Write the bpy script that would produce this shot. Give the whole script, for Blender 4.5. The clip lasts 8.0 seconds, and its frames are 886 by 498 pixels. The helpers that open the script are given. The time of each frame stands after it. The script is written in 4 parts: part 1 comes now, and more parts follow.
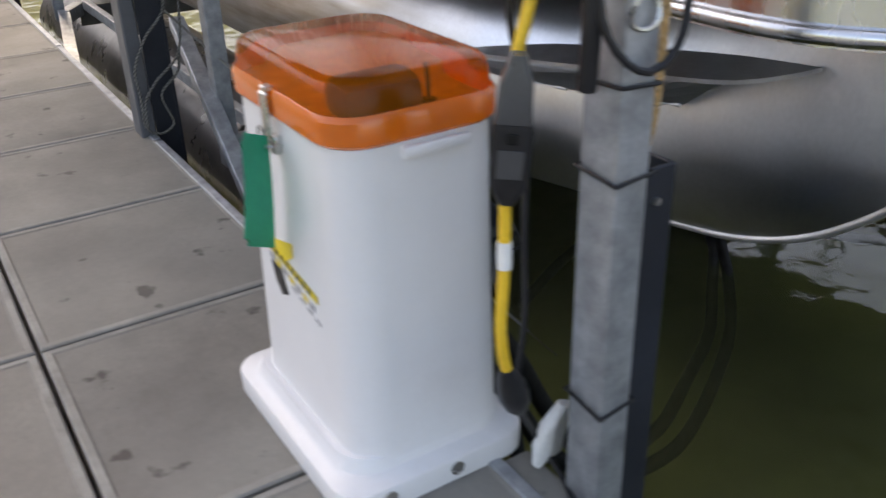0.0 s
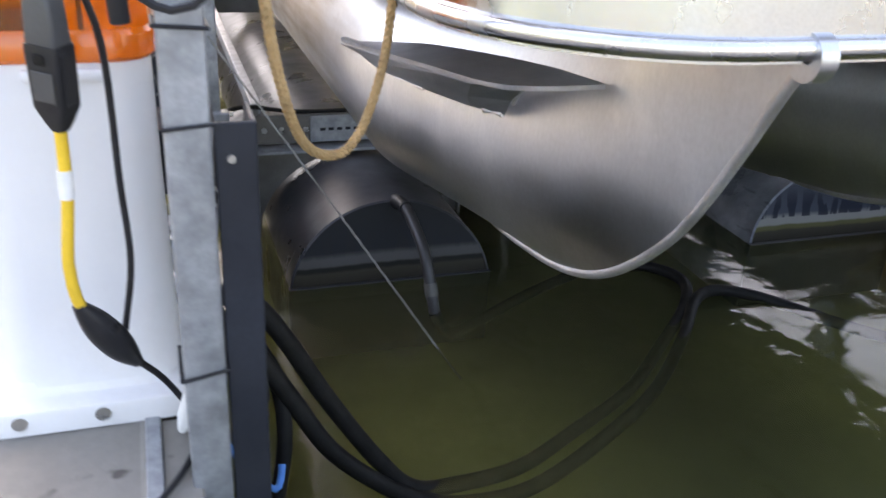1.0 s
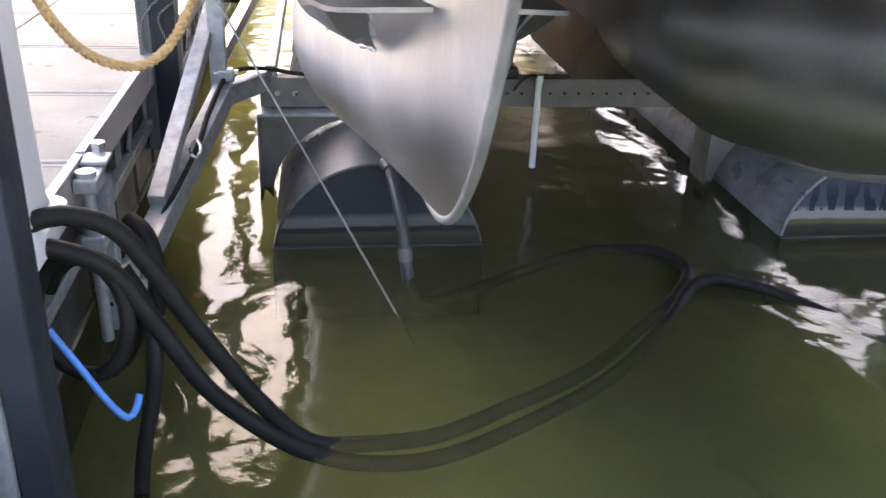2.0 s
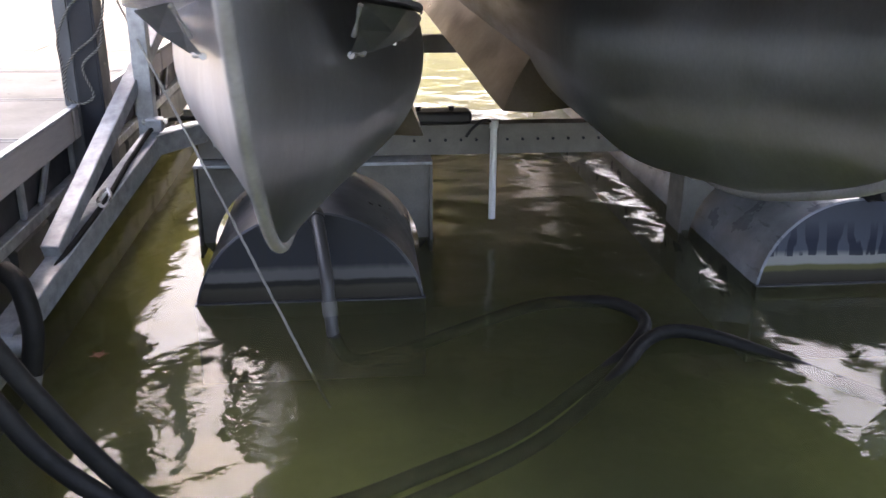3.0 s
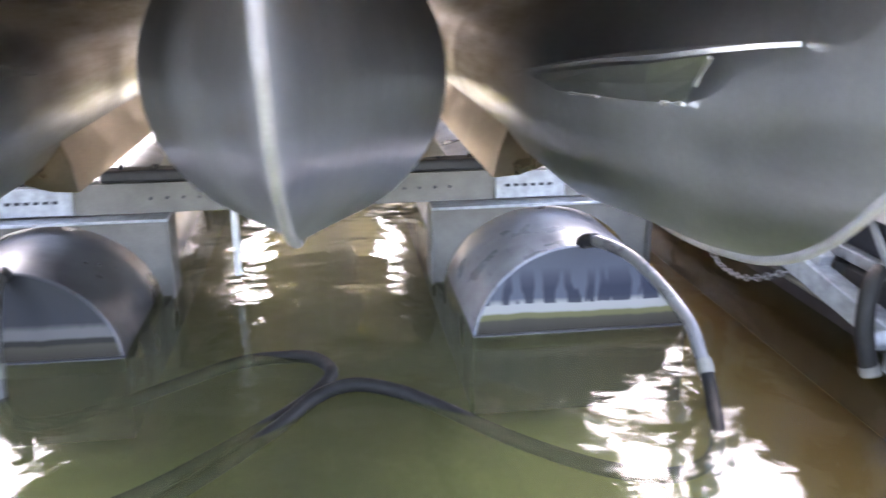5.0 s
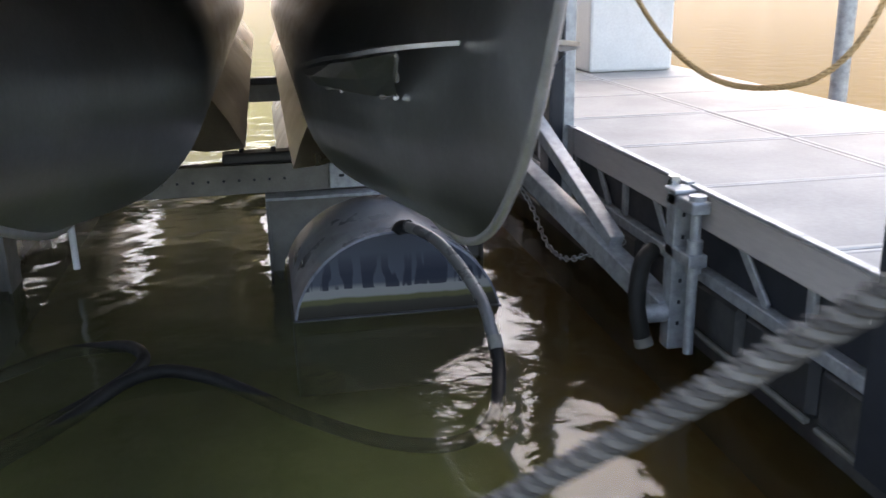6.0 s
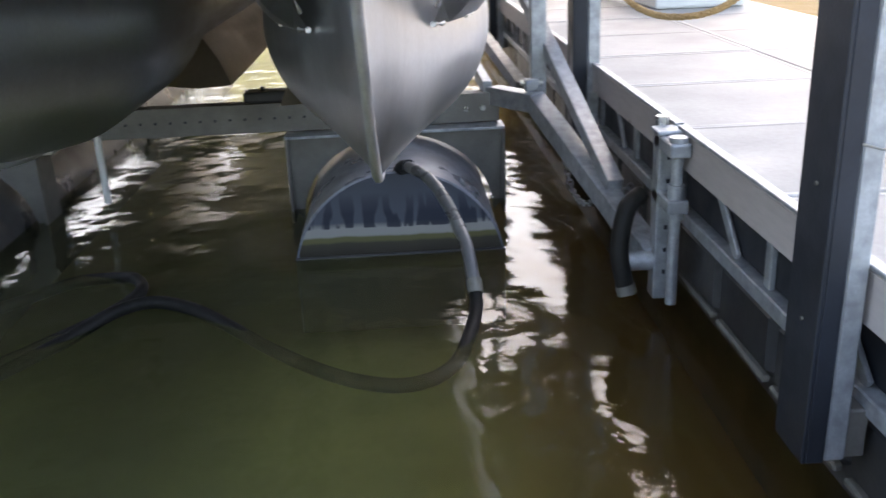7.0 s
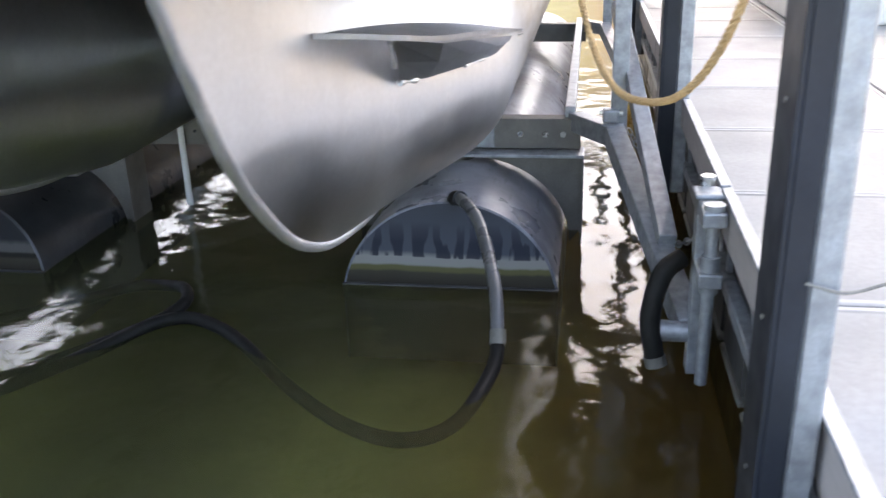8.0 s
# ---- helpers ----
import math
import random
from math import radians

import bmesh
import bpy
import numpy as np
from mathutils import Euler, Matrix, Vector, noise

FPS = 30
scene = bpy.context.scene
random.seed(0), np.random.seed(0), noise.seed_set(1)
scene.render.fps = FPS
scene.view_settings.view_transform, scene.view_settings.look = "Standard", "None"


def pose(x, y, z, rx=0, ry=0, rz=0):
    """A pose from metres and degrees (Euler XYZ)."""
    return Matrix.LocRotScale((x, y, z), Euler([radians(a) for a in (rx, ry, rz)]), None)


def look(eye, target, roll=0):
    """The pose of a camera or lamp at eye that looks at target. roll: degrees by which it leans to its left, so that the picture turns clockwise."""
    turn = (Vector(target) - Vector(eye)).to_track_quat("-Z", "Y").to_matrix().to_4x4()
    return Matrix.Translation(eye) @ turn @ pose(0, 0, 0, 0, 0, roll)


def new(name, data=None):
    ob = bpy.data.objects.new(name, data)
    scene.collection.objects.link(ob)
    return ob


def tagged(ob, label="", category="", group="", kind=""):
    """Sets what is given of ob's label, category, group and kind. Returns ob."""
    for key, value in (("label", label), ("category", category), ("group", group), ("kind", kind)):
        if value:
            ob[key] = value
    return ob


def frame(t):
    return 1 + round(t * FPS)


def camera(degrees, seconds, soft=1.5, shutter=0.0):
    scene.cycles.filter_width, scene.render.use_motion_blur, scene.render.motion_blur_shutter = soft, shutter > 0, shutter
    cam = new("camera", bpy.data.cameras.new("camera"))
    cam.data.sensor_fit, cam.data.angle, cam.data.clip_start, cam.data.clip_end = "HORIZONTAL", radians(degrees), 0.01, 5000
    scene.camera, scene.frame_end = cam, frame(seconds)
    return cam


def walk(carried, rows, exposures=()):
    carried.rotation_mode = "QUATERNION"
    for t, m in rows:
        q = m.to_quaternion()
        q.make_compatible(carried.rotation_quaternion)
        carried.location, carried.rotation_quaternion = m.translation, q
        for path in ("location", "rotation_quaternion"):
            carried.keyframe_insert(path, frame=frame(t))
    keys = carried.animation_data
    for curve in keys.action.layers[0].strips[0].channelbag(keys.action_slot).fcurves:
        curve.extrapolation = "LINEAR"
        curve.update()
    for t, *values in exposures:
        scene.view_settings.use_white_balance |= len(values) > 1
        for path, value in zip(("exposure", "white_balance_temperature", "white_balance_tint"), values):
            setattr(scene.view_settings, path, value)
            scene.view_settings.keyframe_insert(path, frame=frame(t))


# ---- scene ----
cam = camera(52.5, 8.0, shutter=0.3)

PATH = [
    (0, (-0.889, 0.839, 1.633), (0.045, 2.35, 0.716), -1.7),
    (0.5, (-0.53, 0.597, 1.578), (0.314, 2.188, 0.707), 0.8),
    (1, (-0.131, 0.475, 1.52), (0.457, 2.193, 0.682), 3.0),
    (1.2, (0.023, 0.449, 1.471), (0.517, 2.192, 0.623), 3.3),
    (2.3, (0.575, 0.364, 1.336), (0.809, 2.169, 0.506), 1.7),
    (2.5, (0.652, 0.458, 1.271), (0.901, 2.292, 0.514), 0.4),
    (3, (0.838, 0.539, 1.221), (1.02, 2.407, 0.53), 0.3),
    (3.5, (1.009, 0.609, 1.202), (1.156, 2.482, 0.518), -0.9),
    (4, (1.237, 0.671, 1.245), (1.422, 2.541, 0.558), 0.1),
    (4.5, (1.509, 0.638, 1.227), (1.677, 2.516, 0.561), 1.3),
    (4.8, (1.666, 0.576, 1.217), (1.835, 2.467, 0.587), 1.1),
    (5, (1.766, 0.476, 1.185), (2.003, 2.379, 0.619), -0.7),
    (5.2, (1.873, 0.551, 1.185), (2.191, 2.437, 0.599), -2.2),
    (6.3, (2.311, 0.215, 1.212), (2.675, 2.089, 0.617), -1.0),
    (6.5, (2.406, 0.22, 1.198), (2.742, 2.087, 0.564), -1.9),
    (7, (2.642, 0.258, 1.168), (2.719, 2.131, 0.47), -2.4),
    (7.5, (2.824, 0.302, 1.206), (2.584, 2.163, 0.513), -0.8),
    (8, (3.08, 0.474, 1.282), (2.773, 2.313, 0.558), -1.8),
]

EXPOSURES = [
    (0, 1.6, 8000, 14), (0.5, 2.3, 7900, 15), (1.0, 2.6, 7900, 17), (1.2, 2.8, 7800, 18),
    (2.3, 3.45, 7900, 20), (2.6, 3.4, 7900, 20), (3.0, 3.2, 7800, 21), (3.5, 4.05, 7700, 23), (4.0, 4.55, 7700, 24), (4.5, 4.8, 7700, 23), (5.2, 4.95, 7600, 22),
    (6.3, 2.2, 7700, 13), (7.0, 2.95, 7700, 14), (7.5, 3.25, 7700, 13), (8, 3.1, 7700, 14),
]
walk(cam, [(t, look(eye, target, roll)) for t, eye, target, roll in PATH], EXPOSURES)

# ---- light ----
SUN_ELEVATION, SUN_HEADING = 55.0, 2.0
world = bpy.data.worlds.new("sky")
scene.world = world
world.use_nodes = True
wn = world.node_tree
sky = wn.nodes.new("ShaderNodeTexSky")
sky.sky_type = "NISHITA"
sky.sun_disc = False
sky.sun_elevation = radians(SUN_ELEVATION)
sky.sun_rotation = radians(SUN_HEADING)
sky.air_density, sky.dust_density, sky.ozone_density = 1.0, 3.0, 0.5
wn.links.new(sky.outputs["Color"], wn.nodes["Background"].inputs["Color"])
wn.nodes["Background"].inputs["Strength"].default_value = 0.15
sun_data = bpy.data.lights.new("sun", "SUN")
sun_data.energy, sun_data.angle, sun_data.color = 0.5, radians(14), (1.0, 0.94, 0.85)
sun = new("sun", sun_data)
h, e = radians(SUN_HEADING), radians(SUN_ELEVATION)
sun_way = Vector((math.sin(h) * math.cos(e), math.cos(h) * math.cos(e), math.sin(e)))
sun.matrix_world = look(sun_way * 30, (0, 0, 0))


# ---- material helpers ----
def material(name, color, rough=0.5, metal=0.0, **more):
    m = bpy.data.materials.new(name)
    m.use_nodes = True
    b = m.node_tree.nodes["Principled BSDF"]
    b.inputs["Base Color"].default_value = (*color, 1)
    b.inputs["Roughness"].default_value = rough
    b.inputs["Metallic"].default_value = metal
    for key, value in more.items():
        b.inputs[key.replace("_", " ")].default_value = value
    return m


def node(m, kind, **settings):
    n = m.node_tree.nodes.new(kind)
    for key, value in settings.items():
        n.inputs[key.replace("_", " ")].default_value = value
    return n


def link(m, a, b):
    m.node_tree.links.new(a, b)


def coords(m, stretch=(1, 1, 1)):
    tc = m.node_tree.nodes.new("ShaderNodeTexCoord")
    mp = m.node_tree.nodes.new("ShaderNodeMapping")
    mp.inputs["Scale"].default_value = stretch
    link(m, tc.outputs["Object"], mp.inputs["Vector"])
    return mp.outputs["Vector"]


def noise_of(m, vec, scale, detail=4.0, rough=0.55):
    n = node(m, "ShaderNodeTexNoise", Scale=scale, Detail=detail, Roughness=rough)
    link(m, vec, n.inputs["Vector"])
    return n.outputs["Fac"]


def ramp(m, fac, stops):
    r = m.node_tree.nodes.new("ShaderNodeValToRGB")
    els = r.color_ramp.elements
    while len(els) < len(stops):
        els.new(0.5)
    for el, (at, c) in zip(els, stops):
        el.position = at
        el.color = (*c, 1) if len(c) == 3 else c
    link(m, fac, r.inputs["Fac"])
    return r.outputs["Color"]


def mixed(m, fac, a, b, mode="MIX"):
    n = m.node_tree.nodes.new("ShaderNodeMix")
    n.data_type, n.blend_type = "RGBA", mode
    for value, socket in ((fac, n.inputs[0]), (a, n.inputs[6]), (b, n.inputs[7])):
        if isinstance(value, (int, float)):
            socket.default_value = value
        elif isinstance(value, tuple):
            socket.default_value = (*value, 1)
        else:
            link(m, value, socket)
    return n.outputs[2]


def bump(m, height, strength=0.2, distance=0.01):
    n = node(m, "ShaderNodeBump", Strength=strength, Distance=distance)
    link(m, height, n.inputs["Height"])
    link(m, n.outputs["Normal"], m.node_tree.nodes["Principled BSDF"].inputs["Normal"])


def to_input(m, socket, name):
    link(m, socket, m.node_tree.nodes["Principled BSDF"].inputs[name])


def grey(v):
    return (v, v, v)


def worn(name, color, rough, metal=0.0, scale=6.0, spread=0.25, fine=90.0, relief=0.15, stretch=(1, 1, 1), dirt=(0.1, 0.09, 0.075), dirty=0.25, vary=0.12, speck=0.35, **more):
    """A surface with cloudy tone, fine grain, patchy dirt and varied gloss."""
    m = material(name, color, rough, metal, **more)
    v = coords(m, stretch)
    cloud = noise_of(m, v, scale, 6)
    grain = noise_of(m, v, fine, 3)
    lo, hi = tuple(c * (1 - spread) for c in color), tuple(min(1, c * (1 + spread)) for c in color)
    base = ramp(m, cloud, [(0.3, lo), (0.7, hi)])
    base = mixed(m, ramp(m, grain, [(0.35, grey(0.0)), (0.75, grey(speck))]), base, tuple(c * 0.7 for c in color))
    spots = ramp(m, noise_of(m, v, scale * 0.45, 8, 0.7), [(0.52, grey(0)), (0.75, grey(dirty))])
    base = mixed(m, spots, base, dirt)
    to_input(m, base, "Base Color")
    gloss = ramp(m, noise_of(m, v, scale * 1.7, 5), [(0.3, grey(max(0.02, rough - vary))), (0.7, grey(min(1, rough + vary)))])
    to_input(m, gloss, "Roughness")
    bump(m, grain, relief, 0.004)
    return m


# ---- materials ----
aluminium = worn("brushed_aluminium", (0.69, 0.71, 0.745), 0.37, 1.0, 2.2, 0.06, 160, 0.04, (1, 0.8, 0.45), dirt=(0.42, 0.41, 0.38), dirty=0.0, vary=0.09)
# Sheet metal is never quite flat: slow waves, brushed lines and drip smears under the fine grain.
waves = node(aluminium, "ShaderNodeBump", Strength=0.45, Distance=0.03)
link(aluminium, noise_of(aluminium, coords(aluminium, (1.2, 0.7, 1.6)), 2.4, 2, 0.45), waves.inputs["Height"])
fine_bump = [n for n in aluminium.node_tree.nodes if n.bl_idname == "ShaderNodeBump" and n != waves][0]
link(aluminium, waves.outputs["Normal"], fine_bump.inputs["Normal"])
smear = ramp(aluminium, noise_of(aluminium, coords(aluminium, (3.0, 3.0, 0.5)), 4.0, 4, 0.5), [(0.35, grey(0.0)), (0.8, grey(0.35))])
brush = ramp(aluminium, noise_of(aluminium, coords(aluminium, (8.0, 0.25, 8.0)), 14.0, 3, 0.6), [(0.4, grey(0.0)), (0.7, grey(0.22))])
bsdf = aluminium.node_tree.nodes["Principled BSDF"]
under = bsdf.inputs["Base Color"].links[0].from_socket
coat = mixed(aluminium, brush, mixed(aluminium, smear, under, (0.50, 0.51, 0.525)), (0.60, 0.61, 0.63))
scuff = ramp(aluminium, noise_of(aluminium, coords(aluminium, (2.0, 1.2, 0.7)), 9.0, 6, 0.68), [(0.56, grey(0.0)), (0.66, grey(0.3))])
coat = mixed(aluminium, scuff, coat, (0.80, 0.81, 0.83))
# Duller, darker tone on the lower half of the tubes, with an uneven upper edge.
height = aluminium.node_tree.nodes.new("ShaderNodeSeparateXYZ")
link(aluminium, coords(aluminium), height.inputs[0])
lower_half = node(aluminium, "ShaderNodeMath")
lower_half.operation = "MULTIPLY_ADD"
link(aluminium, noise_of(aluminium, coords(aluminium, (1, 0.6, 1)), 5.0, 4, 0.55), lower_half.inputs[0])
lower_half.inputs[1].default_value = 0.16
link(aluminium, height.outputs[2], lower_half.inputs[2])
lower_tone = node(aluminium, "ShaderNodeMapRange", From_Min=-0.04, From_Max=0.03, To_Min=0.22, To_Max=0.0)
link(aluminium, lower_half.outputs[0], lower_tone.inputs["Value"])
# Brown streaky tint aft: warm reflections off the water painted into the colour.
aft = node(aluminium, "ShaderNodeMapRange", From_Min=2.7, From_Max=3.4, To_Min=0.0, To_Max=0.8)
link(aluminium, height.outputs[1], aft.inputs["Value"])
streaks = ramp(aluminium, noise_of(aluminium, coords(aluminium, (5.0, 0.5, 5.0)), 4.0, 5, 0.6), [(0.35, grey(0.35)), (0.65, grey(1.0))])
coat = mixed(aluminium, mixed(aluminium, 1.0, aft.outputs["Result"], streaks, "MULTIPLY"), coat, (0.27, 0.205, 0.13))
to_input(aluminium, mixed(aluminium, lower_tone.outputs["Result"], coat, (0.33, 0.325, 0.31)), "Base Color")
seam_metal = worn("weld_seam_aluminium", (0.62, 0.62, 0.63), 0.42, 0.85, 8.0, 0.15, 120, 0.15, dirty=0.25)
pale_weld = worn("weld_metal", (0.66, 0.66, 0.66), 0.45, 0.8, 20.0, 0.15, 150, 0.3, dirty=0.1)
# Brown base tint stands in for warm light bounced up off the water.
brown_aluminium = worn("brown_aluminium", (0.46, 0.395, 0.31), 0.33, 1.0, 2.5, 0.2, 120, 0.05, (1, 0.35, 1), dirt=(0.16, 0.12, 0.08), dirty=0.5)
crumple = node(brown_aluminium, "ShaderNodeBump", Strength=0.35, Distance=0.04)
link(brown_aluminium, noise_of(brown_aluminium, coords(brown_aluminium, (1.0, 0.5, 1.0)), 5.0, 3, 0.5), crumple.inputs["Height"])
fold_bump = [n for n in brown_aluminium.node_tree.nodes if n.bl_idname == "ShaderNodeBump" and n != crumple][0]
link(brown_aluminium, crumple.outputs["Normal"], fold_bump.inputs["Normal"])
dull_galvanised = worn("dull_galvanised_steel", (0.165, 0.157, 0.142), 0.55, 0.35, 9.0, 0.2, 120, 0.08, dirt=(0.10, 0.085, 0.06), dirty=0.45)
scuffed_plastic = worn("scuffed_plastic_rim", (0.14, 0.135, 0.115), 0.6, 0.0, 6.0, 0.35, 80, 0.2, dirt=(0.05, 0.045, 0.03), dirty=0.5)
deck_trim = worn("polished_trim", (0.75, 0.75, 0.76), 0.25, 1.0, 4.0, 0.08, 200, 0.04, (1, 3, 1), dirty=0.1)
galvanised = worn("galvanised_steel", (0.36, 0.38, 0.40), 0.46, 0.5, 24.0, 0.3, 150, 0.08, dirty=0.2)
painted_black = worn("black_painted_steel", (0.022, 0.025, 0.032), 0.42, 0.0, 5.0, 0.3, 120, 0.08, dirt=(0.06, 0.06, 0.06), dirty=0.15, Specular_IOR_Level=0.25)
def scatter(m):
    """Shift a material's pattern by each object's own random value."""
    nodes = m.node_tree.nodes
    info = nodes.new("ShaderNodeObjectInfo")
    for mp in [n for n in nodes if n.bl_idname == "ShaderNodeMapping"]:
        mul = nodes.new("ShaderNodeVectorMath")
        mul.operation = "SCALE"
        mul.inputs[0].default_value = (37.0, 53.0, 11.0)
        link(m, info.outputs["Random"], mul.inputs["Scale"])
        link(m, mul.outputs[0], mp.inputs["Location"])
    return m


concrete = worn("cast_concrete", (0.20, 0.188, 0.165), 0.7, 0.0, 2.2, 0.2, 60, 0.25, dirt=(0.06, 0.05, 0.04), dirty=0.75)
spots = ramp(concrete, noise_of(concrete, coords(concrete), 11, 3, 0.5), [(0.66, grey(0)), (0.72, grey(0.75))])
pale = ramp(concrete, noise_of(concrete, coords(concrete), 1.1, 5, 0.6), [(0.4, grey(0.0)), (0.65, grey(0.35))])
bsdf = concrete.node_tree.nodes["Principled BSDF"]
under = bsdf.inputs["Base Color"].links[0].from_socket
to_input(concrete, mixed(concrete, spots, mixed(concrete, pale, under, (0.265, 0.255, 0.23)), (0.04, 0.032, 0.026)), "Base Color")
scatter(concrete)
worn_rim = scatter(worn("worn_paver_rim", (0.29, 0.278, 0.25), 0.75, 0.0, 7.0, 0.25, 60, 0.25, dirt=(0.07, 0.06, 0.05), dirty=0.7))
pale_concrete = scatter(worn("pale_concrete", (0.30, 0.297, 0.286), 0.62, 0.0, 2.0, 0.12, 60, 0.2, dirt=(0.20, 0.19, 0.17), dirty=0.4))
pale_rim = scatter(worn("pale_paver_rim", (0.43, 0.425, 0.41), 0.65, 0.0, 6.0, 0.12, 60, 0.2, dirt=(0.25, 0.24, 0.22), dirty=0.3))
fascia_wood = worn("weathered_fascia", (0.40, 0.37, 0.36), 0.65, 0.0, 3.0, 0.15, 80, 0.2, (1, 0.15, 1), dirty=0.3)
float_plastic = worn("black_float_plastic", (0.03, 0.031, 0.034), 0.42, 0.0, 3.0, 0.3, 60, 0.15, dirt=(0.20, 0.19, 0.17), dirty=0.5)
white_plastic = worn("white_moulded_plastic", (0.76, 0.76, 0.765), 0.40, 0.0, 2.5, 0.05, 90, 0.02, dirt=(0.50, 0.47, 0.43), dirty=0.35, speck=0.05, vary=0.06, Coat_Weight=0.2, Coat_Roughness=0.2)
rubber = worn("black_rubber", (0.015, 0.0145, 0.0135), 0.55, 0.0, 10.0, 0.3, 120, 0.2, dirt=(0.08, 0.075, 0.06), dirty=0.2, Specular_IOR_Level=0.15)
grey_hose = worn("grey_reinforced_hose", (0.11, 0.11, 0.112), 0.3, 0.0, 8.0, 0.2, 140, 0.1, dirt=(0.2, 0.19, 0.16), dirty=0.3)
dull_hose = worn("dull_hose", (0.045, 0.043, 0.042), 0.4, 0.0, 8.0, 0.2, 140, 0.1, dirt=(0.14, 0.13, 0.11), dirty=0.35)
black_plastic = worn("black_plastic", (0.02, 0.02, 0.022), 0.38, 0.0, 10.0, 0.2, 200, 0.1, dirty=0.12, Specular_IOR_Level=0.25)
yellow_jacket = worn("yellow_cable_jacket", (0.80, 0.50, 0.03), 0.45, 0.0, 15.0, 0.1, 150, 0.1)
steel = worn("bright_steel", (0.6, 0.6, 0.58), 0.3, 1.0, 20.0, 0.1, 150, 0.05)
rope_tan = worn("tan_rope_fibre", (0.50, 0.325, 0.15), 0.85, 0.0, 30.0, 0.2, 400, 0.4)
rope_dark = worn("dark_braid_fibre", (0.035, 0.034, 0.032), 0.85, 0.0, 30.0, 0.3, 400, 0.4)
rope_grey = worn("grey_rope_fibre", (0.22, 0.215, 0.195), 0.85, 0.0, 30.0, 0.25, 400, 0.4)
blue_tape = worn("blue_hose", (0.05, 0.24, 0.62), 0.5, 0.0, 20.0, 0.1, 100, 0.1)
white_paint = worn("white_paint", (0.75, 0.75, 0.73), 0.5, 0.0, 3.0, 0.06, 90, 0.1, dirt=(0.4, 0.36, 0.3), dirty=0.3)
bank_earth = worn("sandy_bank", (0.42, 0.345, 0.25), 0.9, 0.0, 0.4, 0.2, 6, 0.5)

orange_lens = material("orange_translucent_lid", (0.92, 0.23, 0.015), 0.04, 0.0, Transmission_Weight=0.85, IOR=1.06, Coat_Weight=0.25, Coat_Roughness=0.08)
orange_rim = worn("orange_plastic_rim", (0.90, 0.19, 0.01), 0.2, 0.0, 5.0, 0.06, 60, 0.02, dirty=0.05, speck=0.05, vary=0.05, Transmission_Weight=0.35, Coat_Weight=0.5)
bump(orange_lens, noise_of(orange_lens, coords(orange_lens), 9, 3), 0.08, 0.01)

# Moulded tank: black plastic under a dry chalky film, drip marks on the end wall, scum near the waterline.
def tank_shell(name, tone):
    m = material(name, (0.05, 0.055, 0.065), 0.45)
    v = coords(m)
    chalk = ramp(m, noise_of(m, v, 2.2, 7, 0.62), [(0.30, tuple(tone * c for c in (0.05, 0.055, 0.065))), (0.52, tuple(tone * c for c in (0.15, 0.16, 0.185))), (0.72, tuple(tone * c for c in (0.33, 0.35, 0.39)))])
    scuffs = ramp(m, noise_of(m, coords(m, (6, 1.2, 6)), 5.0, 5, 0.6), [(0.58, grey(0.0)), (0.68, grey(0.55))])
    to_input(m, mixed(m, scuffs, chalk, (0.03, 0.032, 0.038)), "Base Color")
    to_input(m, ramp(m, noise_of(m, v, 5, 5), [(0.3, grey(0.22)), (0.7, grey(0.45))]), "Roughness")
    bump(m, noise_of(m, v, 70, 3), 0.1, 0.004)
    return m


chalky_shell = tank_shell("chalky_tank_plastic", 1.0)
# Darker copy of the same plastic for the other tank, tones at 0.27.
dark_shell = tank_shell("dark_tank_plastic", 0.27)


def end_wall(name, wall, cream, scum, marks):
    m = material(name, (0.05, 0.05, 0.06), 0.5, Specular_IOR_Level=0.2)
    v = coords(m)
    sep = m.node_tree.nodes.new("ShaderNodeSeparateXYZ")
    link(m, v, sep.inputs[0])
    wob = node(m, "ShaderNodeMath")
    wob.operation = "MULTIPLY_ADD"
    link(m, noise_of(m, coords(m, (1, 1, 0.1)), 9, 4), wob.inputs[0])
    wob.inputs[1].default_value = 0.022
    link(m, sep.outputs[2], wob.inputs[2])
    scaled = node(m, "ShaderNodeMath")
    scaled.operation = "MULTIPLY"
    link(m, wob.outputs[0], scaled.inputs[0])
    scaled.inputs[1].default_value = 3.0
    base = ramp(m, scaled.outputs[0], [(0.05, (0.03, 0.026, 0.02)), (0.17, (0.05, 0.045, 0.032)), (0.20, scum), (0.235, scum), (0.26, cream), (0.34, cream), (0.40, wall), (0.9, tuple(0.75 * c for c in wall))])
    drip = noise_of(m, coords(m, (1, 1, 0.05)), 30, 2, 0.4)
    drips = ramp(m, drip, [(0.49, grey(0)), (0.53, grey(marks))])
    zone = ramp(m, scaled.outputs[0], [(0.335, grey(0)), (0.345, grey(1)), (0.50, grey(1)), (0.62, grey(0.55)), (0.72, grey(0))])
    base = mixed(m, mixed(m, 1.0, drips, zone, "MULTIPLY"), base, (0.015, 0.019, 0.032))
    to_input(m, base, "Base Color")
    bump(m, noise_of(m, v, 60, 3), 0.1, 0.004)
    return m


chalky_end = end_wall("chalky_end_wall", (0.062, 0.070, 0.088), (0.25, 0.245, 0.228), (0.11, 0.105, 0.045), 0.9)
# The same bands in darker tones for that tank's end wall.
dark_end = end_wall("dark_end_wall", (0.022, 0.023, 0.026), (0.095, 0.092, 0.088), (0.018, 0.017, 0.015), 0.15)

